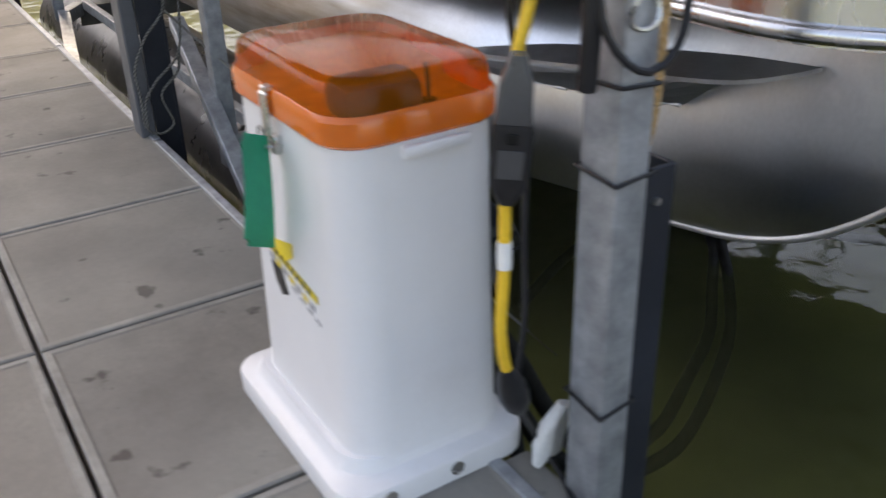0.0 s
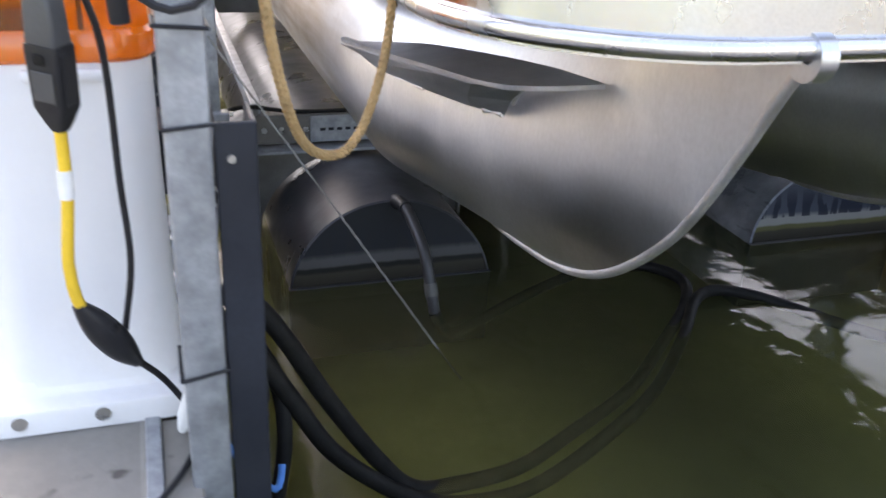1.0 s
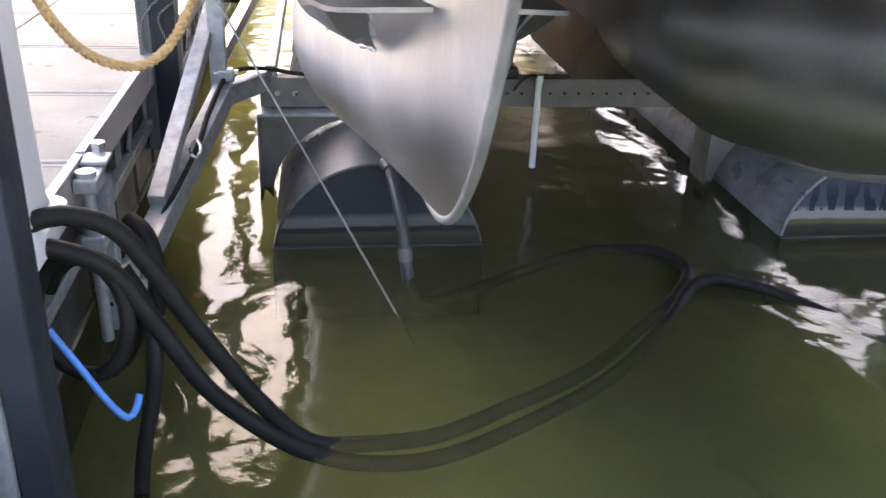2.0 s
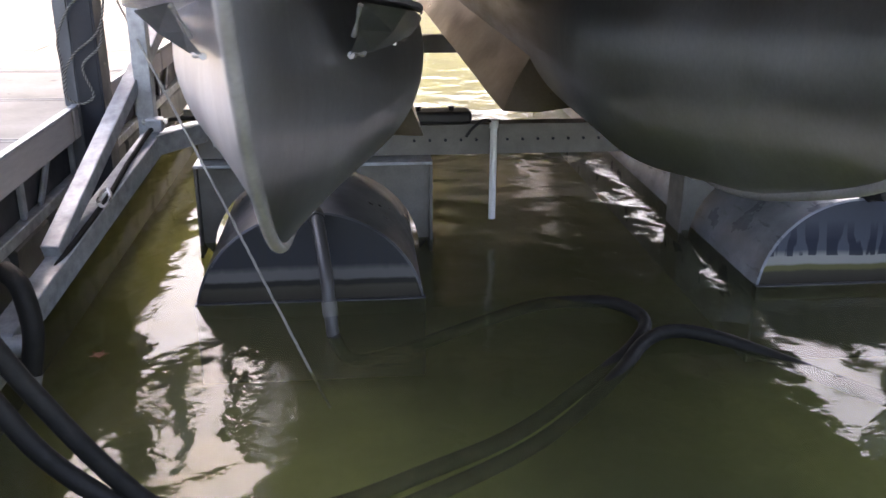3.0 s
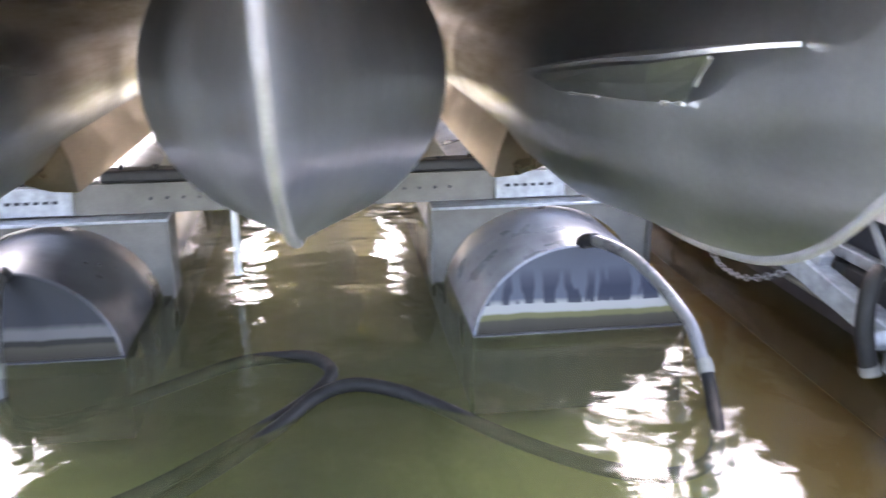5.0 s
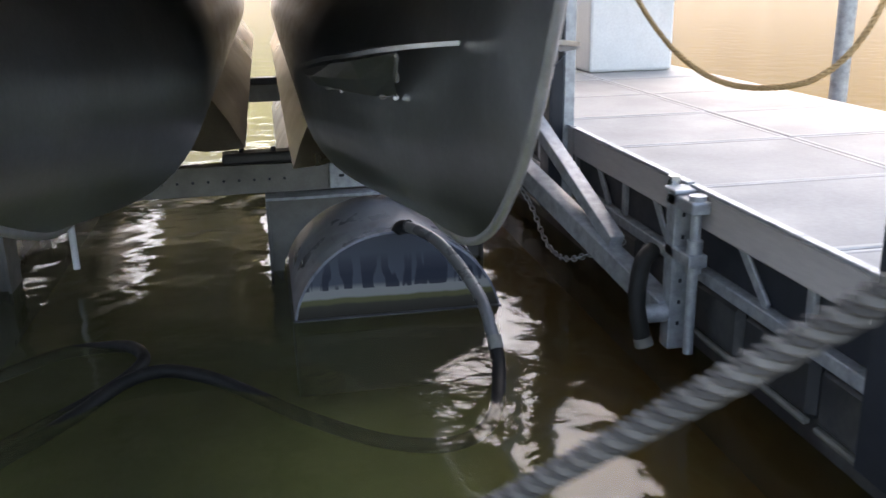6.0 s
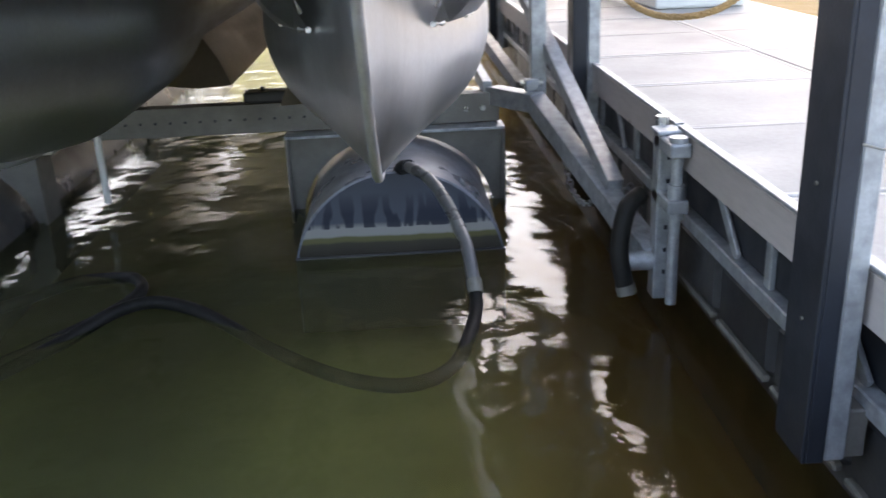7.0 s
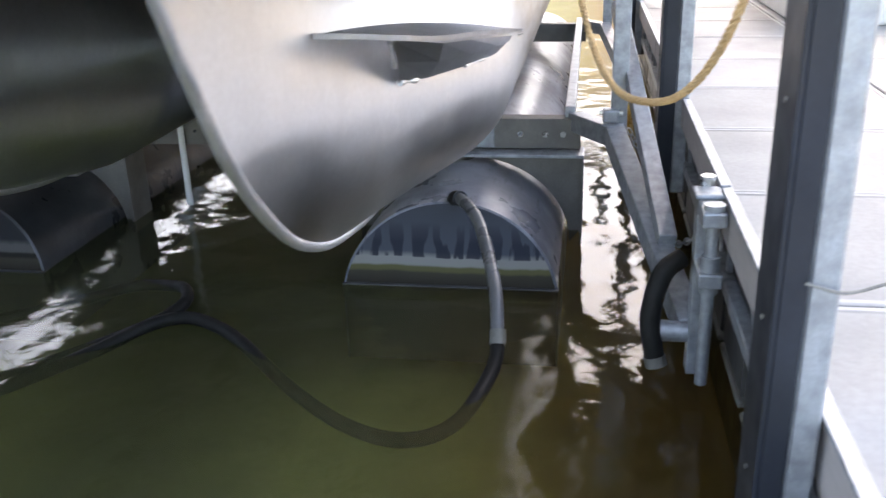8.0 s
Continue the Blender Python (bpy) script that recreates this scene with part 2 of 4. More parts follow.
# Murky harbour water: Fresnel drives the gloss over silt that lets a little of the shallows through.
water_mat = bpy.data.materials.new("murky_water")
water_mat.use_nodes = True
wt = water_mat.node_tree
wt.nodes.remove(wt.nodes["Principled BSDF"])
v = coords(water_mat)
sep = wt.nodes.new("ShaderNodeSeparateXYZ")
link(water_mat, v, sep.inputs[0])
# The colour turns brown towards +x, with an uneven edge.
brown_edge = node(water_mat, "ShaderNodeMath")
brown_edge.operation = "MULTIPLY_ADD"
link(water_mat, noise_of(water_mat, v, 1.6, 4), brown_edge.inputs[0])
brown_edge.inputs[1].default_value = 0.9
link(water_mat, sep.outputs[0], brown_edge.inputs[2])
span = node(water_mat, "ShaderNodeMapRange")
link(water_mat, brown_edge.outputs[0], span.inputs["Value"])
span.inputs["From Min"].default_value, span.inputs["From Max"].default_value = 2.9, 3.7
silt = mixed(water_mat, span.outputs["Result"], (0.138, 0.140, 0.068), (0.118, 0.066, 0.021))
murk = node(water_mat, "ShaderNodeBsdfDiffuse")
link(water_mat, silt, murk.inputs["Color"])
clear = node(water_mat, "ShaderNodeBsdfTransparent")
clear.inputs["Color"].default_value = (0.72, 0.77, 0.52, 1)
depths = node(water_mat, "ShaderNodeMixShader", Fac=0.72)
link(water_mat, murk.outputs[0], depths.inputs[1])
link(water_mat, clear.outputs[0], depths.inputs[2])
gloss = node(water_mat, "ShaderNodeBsdfGlossy", Roughness=0.015)
ripple_a = noise_of(water_mat, coords(water_mat, (1.0, 1.0, 1)), 2.8, 2, 0.5)
ripple_b = noise_of(water_mat, coords(water_mat, (1.0, 1.3, 1)), 13.0, 2, 0.5)
rips = node(water_mat, "ShaderNodeMath")
rips.operation = "MULTIPLY_ADD"
link(water_mat, ripple_b, rips.inputs[0])
rips.inputs[1].default_value = 0.085
link(water_mat, ripple_a, rips.inputs[2])
wrinkles = node(water_mat, "ShaderNodeMath")
wrinkles.operation = "MULTIPLY_ADD"
link(water_mat, noise_of(water_mat, coords(water_mat, (1.0, 1.6, 1)), 38.0, 2, 0.5), wrinkles.inputs[0])
wrinkles.inputs[1].default_value = 0.026
link(water_mat, rips.outputs[0], wrinkles.inputs[2])
wb = node(water_mat, "ShaderNodeBump", Strength=0.34, Distance=0.05)
link(water_mat, wrinkles.outputs[0], wb.inputs["Height"])
fres = node(water_mat, "ShaderNodeFresnel", IOR=1.33)
link(water_mat, wb.outputs[0], fres.inputs["Normal"])
link(water_mat, wb.outputs[0], gloss.inputs["Normal"])
surf = node(water_mat, "ShaderNodeMixShader")
link(water_mat, fres.outputs[0], surf.inputs["Fac"])
link(water_mat, depths.outputs[0], surf.inputs[1])
link(water_mat, gloss.outputs[0], surf.inputs[2])
link(water_mat, surf.outputs[0], wt.nodes["Material Output"].inputs["Surface"])
silt_bed = worn("silt_bed", (0.335, 0.33, 0.16), 0.95, 0.0, 1.5, 0.3, 30, 0.3)
# Beside the far dock the bed's colour turns brown.
bed_x = silt_bed.node_tree.nodes.new("ShaderNodeSeparateXYZ")
link(silt_bed, coords(silt_bed), bed_x.inputs[0])
brown_side = node(silt_bed, "ShaderNodeMapRange", From_Min=2.75, From_Max=3.25)
link(silt_bed, bed_x.outputs[0], brown_side.inputs["Value"])
olive = silt_bed.node_tree.nodes["Principled BSDF"].inputs["Base Color"].links[0].from_socket
to_input(silt_bed, mixed(silt_bed, brown_side.outputs["Result"], olive, (0.31, 0.185, 0.06)), "Base Color")


# ---- shape helpers ----
def part(name, bm, mat, parent=None, label="", smooth=False):
    bmesh.ops.recalc_face_normals(bm, faces=bm.faces)
    data = bpy.data.meshes.new(name)
    bm.to_mesh(data)
    bm.free()
    if smooth:
        for p in data.polygons:
            p.use_smooth = True
        data.set_sharp_from_angle(angle=radians(38))
    data.materials.append(mat)
    ob = new(name, data)
    if parent is not None:
        ob.parent = parent
    if label:
        tagged(ob, label)
    return ob


def thing(name, label, category, group="", kind="", at=(0, 0, 0)):
    ob = new(name)
    ob.empty_display_size = 0.05
    ob.location = at
    return tagged(ob, label, category, group, kind)


def box(x0, x1, y0, y1, z0, z1, bevel=0.0, segments=2):
    bm = bmesh.new()
    bmesh.ops.create_cube(bm, size=1)
    bmesh.ops.scale(bm, verts=bm.verts, vec=(x1 - x0, y1 - y0, z1 - z0))
    bmesh.ops.translate(bm, verts=bm.verts, vec=((x0 + x1) / 2, (y0 + y1) / 2, (z0 + z1) / 2))
    if bevel:
        bmesh.ops.bevel(bm, geom=bm.edges[:], offset=bevel, segments=segments, affect="EDGES", profile=0.5)
    return bm


def merge(*parts):
    """Several bmeshes of one solid piece in one."""
    out = bmesh.new()
    for b in parts:
        data = bpy.data.meshes.new("tmp")
        b.to_mesh(data)
        b.free()
        out.from_mesh(data)
        bpy.data.meshes.remove(data)
    return out


def beam(a, b, width, height, bevel=0.003, up=(0, 0, 1)):
    """A rectangular bar from a to b."""
    a, b = Vector(a), Vector(b)
    d = b - a
    bm = box(-width / 2, width / 2, 0, d.length, -height / 2, height / 2, bevel, 1)
    y = d.normalized()
    x = y.cross(Vector(up)).normalized()
    z = x.cross(y)
    m = Matrix((x, y, z)).transposed().to_4x4()
    m.translation = a
    bmesh.ops.transform(bm, matrix=m, verts=bm.verts)
    return bm


def flow(points, step=0.03):
    """Evenly spaced places on a smooth curve through the points."""
    P = [Vector(p) for p in points]
    P = [P[0] * 2 - P[1]] + P + [P[-1] * 2 - P[-2]]
    out = []
    for i in range(1, len(P) - 2):
        p0, p1, p2, p3 = P[i - 1 : i + 3]
        n = max(2, int((p2 - p1).length / step))
        for k in range(n):
            t = k / n
            out.append(0.5 * (2 * p1 + (p2 - p0) * t + (2 * p0 - 5 * p1 + 4 * p2 - p3) * t * t + (3 * p1 - p0 - 3 * p2 + p3) * t ** 3))
    out.append(P[-2])
    return out


def sweep(path, radius, sides=10, flat=1.0, twist=0.0, offset=0.0, phase=0.0, bm=None):
    """A tube along a path; offset and twist wind a strand round it."""
    bm = bm or bmesh.new()
    path = [Vector(p) for p in path]
    rings, up, run = [], None, 0.0
    for i, p in enumerate(path):
        d = (path[min(i + 1, len(path) - 1)] - path[max(i - 1, 0)]).normalized()
        if up is None:
            up = d.orthogonal().normalized()
        up = (up - d * up.dot(d)).normalized()
        side = d.cross(up)
        if i:
            run += (p - path[i - 1]).length
        a = phase + twist * run
        c = p + (up * math.cos(a) + side * math.sin(a)) * offset
        r = radius[i] if isinstance(radius, list) else radius
        rings.append([bm.verts.new(c + up * math.cos(2 * math.pi * k / sides) * r + side * math.sin(2 * math.pi * k / sides) * r * flat) for k in range(sides)])
    for ra, rb in zip(rings, rings[1:]):
        for k in range(sides):
            bm.faces.new((ra[k], ra[(k + 1) % sides], rb[(k + 1) % sides], rb[k]))
    bm.faces.new(rings[0][::-1])
    bm.faces.new(rings[-1])
    return bm


def laid_rope(points, radius, pitch, step=0.006):
    """One solid rope of three strands: a three-lobed section that turns along the way."""
    bm = bmesh.new()
    path = flow(points, step)
    rings, up, run = [], None, 0.0
    for i, p in enumerate(path):
        d = (path[min(i + 1, len(path) - 1)] - path[max(i - 1, 0)]).normalized()
        if up is None:
            up = d.orthogonal().normalized()
        up = (up - d * up.dot(d)).normalized()
        side = d.cross(up)
        if i:
            run += (p - path[i - 1]).length
        turn = 2 * math.pi * run / pitch
        ring = []
        for k in range(12):
            a = 2 * math.pi * k / 12
            q = radius * (0.42 + 0.68 * abs(math.cos(1.5 * (a - turn))) ** 0.7)
            ring.append(bm.verts.new(p + (up * math.cos(a) + side * math.sin(a)) * q))
        rings.append(ring)
    for ra, rb in zip(rings, rings[1:]):
        for k in range(12):
            bm.faces.new((ra[k], ra[(k + 1) % 12], rb[(k + 1) % 12], rb[k]))
    bm.faces.new(rings[0][::-1])
    bm.faces.new(rings[-1])
    return bm


def prism(outline, axis, lo, hi, bevel=0.0):
    """An outline in the plane across an axis, drawn out along it. Outline pairs: x: (y, z); y: (x, z); z: (x, y)."""
    bm = bmesh.new()
    def place(p, h):
        return {"x": (h, p[0], p[1]), "y": (p[0], h, p[1]), "z": (p[0], p[1], h)}[axis]
    a = [bm.verts.new(place(p, lo)) for p in outline]
    b = [bm.verts.new(place(p, hi)) for p in outline]
    bm.faces.new(a)
    bm.faces.new(b[::-1])
    for i in range(len(a)):
        j = (i + 1) % len(a)
        bm.faces.new((a[i], a[j], b[j], b[i]))
    if bevel:
        bmesh.ops.recalc_face_normals(bm, faces=bm.faces)
        bmesh.ops.bevel(bm, geom=bm.edges[:], offset=bevel, segments=1, affect="EDGES")
    return bm


def rod(a, b, r, sides=12):
    return sweep([a, b], r, sides)


def rounded(w, d, r, n=6):
    """A rounded rectangle of half sizes w, d."""
    pts = []
    for cx, cy, a0 in ((w - r, d - r, 0), (-w + r, d - r, 90), (-w + r, -d + r, 180), (w - r, -d + r, 270)):
        for k in range(n + 1):
            a = radians(a0 + 90 * k / n)
            pts.append((cx + r * math.cos(a), cy + r * math.sin(a)))
    return pts


def lofted(levels, cap_top=True, cap_bottom=True):
    """Levels of (z, half width, half depth, corner radius) joined upward."""
    bm = bmesh.new()
    rings = []
    for z, w, d, r in levels:
        rings.append([bm.verts.new((x, y, z)) for x, y in rounded(w, d, r)])
    n = len(rings[0])
    for a, b in zip(rings, rings[1:]):
        for k in range(n):
            bm.faces.new((a[k], a[(k + 1) % n], b[(k + 1) % n], b[k]))
    if cap_bottom:
        bm.faces.new(rings[0][::-1])
    if cap_top:
        bm.faces.new(rings[-1])
    return bm


# ---- water and surroundings ----
bm = bmesh.new()
bmesh.ops.create_grid(bm, x_segments=1, y_segments=1, size=400)
water = part("water", bm, water_mat)
tagged(water, "murky green harbour water with small ripples and bright reflections", "water", kind="structure")
bm = bmesh.new()
bmesh.ops.create_grid(bm, x_segments=1, y_segments=1, size=400)
bed = part("ground", bm, silt_bed)
bed.location.z = -0.35
tagged(bed, "dark olive silt bed under the shallow water", "ground", kind="structure")

# ---- roof over the slip ----
roof_metal = worn("roof_underside", (0.42, 0.40, 0.36), 0.6, 0.0, 0.8, 0.15, 12, 0.15, dirty=0.3)
ROOF = (-1.3, 4.7, 1.56, 7.7, 4.1)
bm = bmesh.new()
prof = []
n = int((ROOF[1] - ROOF[0]) / 0.15)
for k in range(n + 1):
    x = ROOF[0] + 0.15 * k
    prof += [(x, 0.0), (x + 0.05, 0.0), (x + 0.075, 0.04), (x + 0.125, 0.04)]
# The unseen far eave runs aslant, placed by how far skylight reaches in.
eave = lambda x: ROOF[3] + 0.75 * max(x, 0)
rows = [[bm.verts.new((x, ROOF[2] + (eave(x) - ROOF[2]) * f, ROOF[4] + z)) for x, z in prof] for f in (0.0, 0.5, 1.0)]
for a, b in zip(rows, rows[1:]):
    for k in range(len(a) - 1):
        bm.faces.new((a[k], a[k + 1], b[k + 1], b[k]))
bmesh.ops.solidify(bm, geom=bm.faces[:], thickness=0.01)
ceiling = part("ceiling", bm, roof_metal)
tagged(ceiling, "ribbed metal roof over the boat slip", "roof", kind="structure")

# ---- docks ----
DECK = 0.578
TILE_X, TILE_Y = 0.61, 0.67
EDGE_L, EDGE_R = -0.17, 3.43


def tile_mesh(w, d, top_mat, rim_mat):
    """One cast paver with a raised rim."""
    bm = bmesh.new()
    levels = [(-0.06, 0.0), (-0.004, 0.0), (0.0, 0.004), (0.0, 0.018), (-0.0025, 0.024)]
    rings = []
    for z, inset in levels:
        x, y = w / 2 - inset, d / 2 - inset
        rings.append([bm.verts.new(p) for p in ((-x, -y, z), (x, -y, z), (x, y, z), (-x, y, z))])
    for i, (a, b) in enumerate(zip(rings, rings[1:])):
        for k in range(4):
            face = bm.faces.new((a[k], a[(k + 1) % 4], b[(k + 1) % 4], b[k]))
            face.material_index = 1 if i in (1, 2) else 0
    bm.faces.new(rings[-1])
    data = bpy.data.meshes.new("deck_tile")
    bm.to_mesh(data)
    bm.free()
    data.materials.append(top_mat)
    data.materials.append(rim_mat)
    return data


tile_data = tile_mesh(TILE_X - 0.010, TILE_Y - 0.010, concrete, worn_rim)


wide_tile_data = tile_mesh(0.725 - 0.006, TILE_Y - 0.006, pale_concrete, pale_rim)


def tiles(parent, x0, columns, y0, rows, data=tile_data, width=TILE_X):
    for i in range(columns):
        for j in range(rows):
            ob = new("deck_tile", data)
            ob.parent = parent
            ob.location = (x0 + (i + 0.5) * width, y0 + (j + 0.5) * TILE_Y, DECK + random.uniform(-0.0015, 0.0015))
            ob.rotation_euler = (0, 0, random.choice((0, math.pi)))


def finger_dock(name, label, edge, out):
    """A floating finger whose slip side is the plane x = edge; out is +1 if it spreads to +x."""
    dock = thing(name, label, "dock", kind="structure")
    s = out
    def bx(a, b, y0, y1, z0, z1, bevel=0.003):
        return box(min(edge + s * a, edge + s * b), max(edge + s * a, edge + s * b), y0, y1, z0, z1, bevel, 1)
    cuts = [-0.4, 0.5, 1.42, 2.74, 3.82, 5.4, 7.0, 8.6, 10.2, 11.8]
    for y0, y1 in zip(cuts, cuts[1:]):
        part("fascia_board", bx(0.0, 0.035, y0 + 0.012, y1 - 0.012, 0.462, 0.572, 0.006), fascia_wood, dock)
        part("edge_trim", bx(-0.006, 0.02, y0 + 0.012, y1 - 0.012, 0.573, 0.583, 0.002), galvanised, dock)
        part("lower_chord", bx(0.02, 0.06, y0, y1, 0.285, 0.325), galvanised, dock)
        n = max(1, round((y1 - y0) / 0.6))
        for k in range(n):
            ya, yb = y0 + (y1 - y0) * k / n, y0 + (y1 - y0) * (k + 1) / n
            x = edge + s * 0.04
            part("strut", beam((x, ya + 0.62 * (yb - ya), 0.46), (x, ya + 0.38 * (yb - ya), 0.326), 0.012, 0.035), galvanised, dock)
            part("upright", bx(0.034, 0.05, ya + 0.04, ya + 0.075, 0.326, 0.462), galvanised, dock)
    y = 0.62
    while y < 11.6:
        span_y = 0.37 if y < 5.4 else 1.2
        tank_part = part("float_tank", bx(0.045, 0.7, y + 0.008, y + span_y - 0.008, 0.095, 0.272, 0.022), float_plastic, dock, "black plastic dock float")
        part("rim", bx(0.038, 0.06, y + 0.02, y + span_y - 0.02, 0.086, 0.104, 0.005), scuffed_plastic, tank_part, "scuffed pale lower rim")
        y += span_y
    part("float_hull", bx(0.10, 1.40, 0.63, 11.7, -0.3, 0.26, 0.03), float_plastic, dock)
    part("bearer", bx(0.05, 1.40, 0.98, 11.8, 0.33, 0.5), painted_black, dock)
    if s > 0:
        tiles(dock, edge, 2, 2.715 - 3 * TILE_Y, 17, wide_tile_data, 0.725)
    else:
        tiles(dock, edge - 3 * TILE_X, 3, 2.675 - 3 * TILE_Y, 17)
    reach = 1.45 if s > 0 else 3 * TILE_X
    part("outer_fascia", bx(reach, reach + 0.035, 0.7, 12.0, 0.40, 0.572), fascia_wood, dock)
    return dock


dock_left = finger_dock("dock_1", "floating finger dock of grey concrete pavers with galvanised truss edge", EDGE_L, -1)
finger_dock("dock_2", "floating finger dock of pale concrete pavers with galvanised truss edge", EDGE_R, 1)

head = thing("dock_3", "main floating walkway of grey concrete pavers", "dock", kind="structure")
tiles(head, EDGE_L - 3 * TILE_X, 12, 2.675 - 3 * TILE_Y - 4 * TILE_Y - 0.02, 4)
part("fascia_board", box(-0.1, 3.36, 0.652, 0.69, 0.45, 0.572, 0.006, 1), fascia_wood, head)
part("float_tank", box(-1.9, 5.2, -1.9, 0.60, -0.3, 0.45, 0.03), float_plastic, head)
part("edge_plate", box(EDGE_L + 0.004, -0.105, 0.7, 1.84, 0.50, 0.574, 0.004, 1), concrete, dock_left, "narrow concrete edge strip")


# ---- pontoon boat ----
boat = thing("pontoon_boat", "silver aluminium tritoon pontoon boat raised on a lift", "boat")
SIDE_SEAM = [(2.80, -0.305), (2.45, -0.295), (2.2, -0.265), (2.02, -0.225), (1.86, -0.155), (1.72, -0.05), (1.62, 0.055), (1.53, 0.19), (1.46, 0.31), (1.42, 0.375)]
MID_SEAM = [(2.65, -0.355), (2.5, -0.345), (2.31, -0.31), (2.08, -0.24), (1.88, -0.165), (1.73, -0.075), (1.62, 0.02), (1.55, 0.13), (1.51, 0.22), (1.49, 0.27)]


def tube(xc, zc, rad, seam, inner=(-1, 1), fin_lift=0.0):
    """A pontoon tube whose bow is two rolled sheets drawn to one seam."""
    y0, back, nth, nu = seam[0][0], 9.0, 28, 14
    line = flow([(0, a, b) for a, b in seam], 0.01)
    def seam_at(s):
        f = s * (len(line) - 1)
        i = min(int(f), len(line) - 2)
        return line[i].lerp(line[i + 1], f - i)
    bm = bmesh.new()
    def ring(u):
        vs = []
        for k in range(nth * 2):
            th = -math.pi / 2 + math.pi * (k / nth if k <= nth else (2 * nth - k) / nth)
            q = seam_at((th + math.pi / 2) / math.pi)
            side = 1 if k <= nth else -1
            x = side * rad * math.cos(th) * (1 - u ** 1.12) if u < 0.999 else side * 0.002
            vs.append(bm.verts.new((x, y0 + (q.y - y0) * u, rad * math.sin(th) * (1 - u) + q.z * u)))
        return vs
    loops = [ring(k / nu) for k in range(nu + 1)]
    tail = [[bm.verts.new((v.co.x, y, v.co.z)) for v in loops[0]] for y in (3.4, 5.0, 7.0, back)]
    chain = tail[::-1] + loops
    n = nth * 2
    for a, b in zip(chain, chain[1:]):
        for k in range(n):
            bm.faces.new((a[k], a[(k + 1) % n], b[(k + 1) % n], b[k]))
    bm.faces.new(chain[0])
    bm.faces.new(chain[-1])
    bmesh.ops.remove_doubles(bm, verts=bm.verts, dist=0.0005)
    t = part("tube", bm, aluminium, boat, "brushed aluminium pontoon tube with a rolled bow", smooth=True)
    t.location = (xc, 0, zc)
    path = [p + Vector((0, -0.003, -0.002)) for p in flow([Vector((0, a, b)) for a, b in seam], 0.03)]
    part("seam_strip", sweep(path, 0.0105, 12, 0.9), seam_metal, t, "welded bow seam strip", smooth=True)
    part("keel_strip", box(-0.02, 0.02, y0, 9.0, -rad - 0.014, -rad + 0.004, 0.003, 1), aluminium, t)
    # Tow eye on the bow tip.
    ey, ez = seam[-1]
    turn = [2 * math.pi * k / 24 for k in range(24)]
    ring_o = [(ey - 0.010 + 0.034 * math.cos(a), ez + 0.002 + 0.034 * math.sin(a)) for a in turn]
    ring_i = [(ey - 0.016 + 0.012 * math.cos(a), ez + 0.006 + 0.012 * math.sin(a)) for a in turn]
    bm = bmesh.new()
    vo = [[bm.verts.new((x, p[0], p[1])) for p in ring_o] for x in (-0.014, 0.014)]
    vi = [[bm.verts.new((x, p[0], p[1])) for p in ring_i] for x in (-0.014, 0.014)]
    for k in range(24):
        j = (k + 1) % 24
        bm.faces.new((vo[0][k], vo[0][j], vo[1][j], vo[1][k]))
        bm.faces.new((vi[0][k], vi[1][k], vi[1][j], vi[0][j]))
        bm.faces.new((vo[0][k], vi[0][k], vi[0][j], vo[0][j]))
        bm.faces.new((vo[1][k], vo[1][j], vi[1][j], vi[1][k]))
    part("tow_eye", bm, aluminium, t, "thick eye plate with a round hole", smooth=True)
    if rad > 0.33:
        sides = ()
    else:
        sides = (-1, 1)
    for sgn in sides:
        # Spray fin: a shelf with a turned-down lip, and a folded plate from its edge down to the hull.
        edge_line = flow([(0.05, 1.90, 0.196), (0.13, 1.915, 0.192), (0.205, 1.975, 0.18), (0.235, 2.10, 0.163), (0.262, 2.30, 0.142), (0.29, 2.58, 0.108), (0.312, 2.98, 0.058)], 0.06)
        edge_line = [p + Vector((0, 0, fin_lift)) for p in edge_line]
        root = [(0.02 + 0.27 * k / (len(edge_line) - 1), 1.93 + 1.05 * k / (len(edge_line) - 1), fin_lift + 0.188 - 0.125 * (k / (len(edge_line) - 1)) ** 1.5) for k in range(len(edge_line))]
        bm = bmesh.new()
        up = [[bm.verts.new((sgn * p[0], p[1], p[2])) for p in row] for row in (root, edge_line)]
        lip = [bm.verts.new((sgn * p[0], p[1], p[2] - 0.009)) for p in edge_line]
        for k in range(len(root) - 1):
            bm.faces.new((up[0][k], up[0][k + 1], up[1][k + 1], up[1][k]))
            bm.faces.new((up[1][k], up[1][k + 1], lip[k + 1], lip[k]))
        bmesh.ops.solidify(bm, geom=bm.faces[:], thickness=0.005)
        part("spray_fin", bm, seam_metal, t, smooth=True)
        # Folded plate: a sharp front panel and a long panel that runs aft to nothing.
        rim_line = [(0.150, 2.02, 0.168), (0.228, 2.12, 0.146), (0.255, 2.30, 0.126), (0.282, 2.58, 0.092), (0.308, 2.96, 0.046)]
        weld = [(0.128, 2.175, 0.062), (0.170, 2.27, 0.055), (0.218, 2.45, 0.046), (0.268, 2.68, 0.036), (0.306, 2.99, 0.040)]
        rim_line, weld = ([(a, b, c + fin_lift) for a, b, c in line_pts] for line_pts in (rim_line, weld))
        bm = bmesh.new()
        hi = [bm.verts.new((sgn * a, b, c)) for a, b, c in rim_line]
        mid_row = [bm.verts.new((sgn * ((p[0] + q[0]) / 2 + 0.008), (p[1] + q[1]) / 2, (p[2] + q[2]) / 2)) for p, q in zip(rim_line, weld)]
        lo = [bm.verts.new((sgn * a, b, c)) for a, b, c in weld]
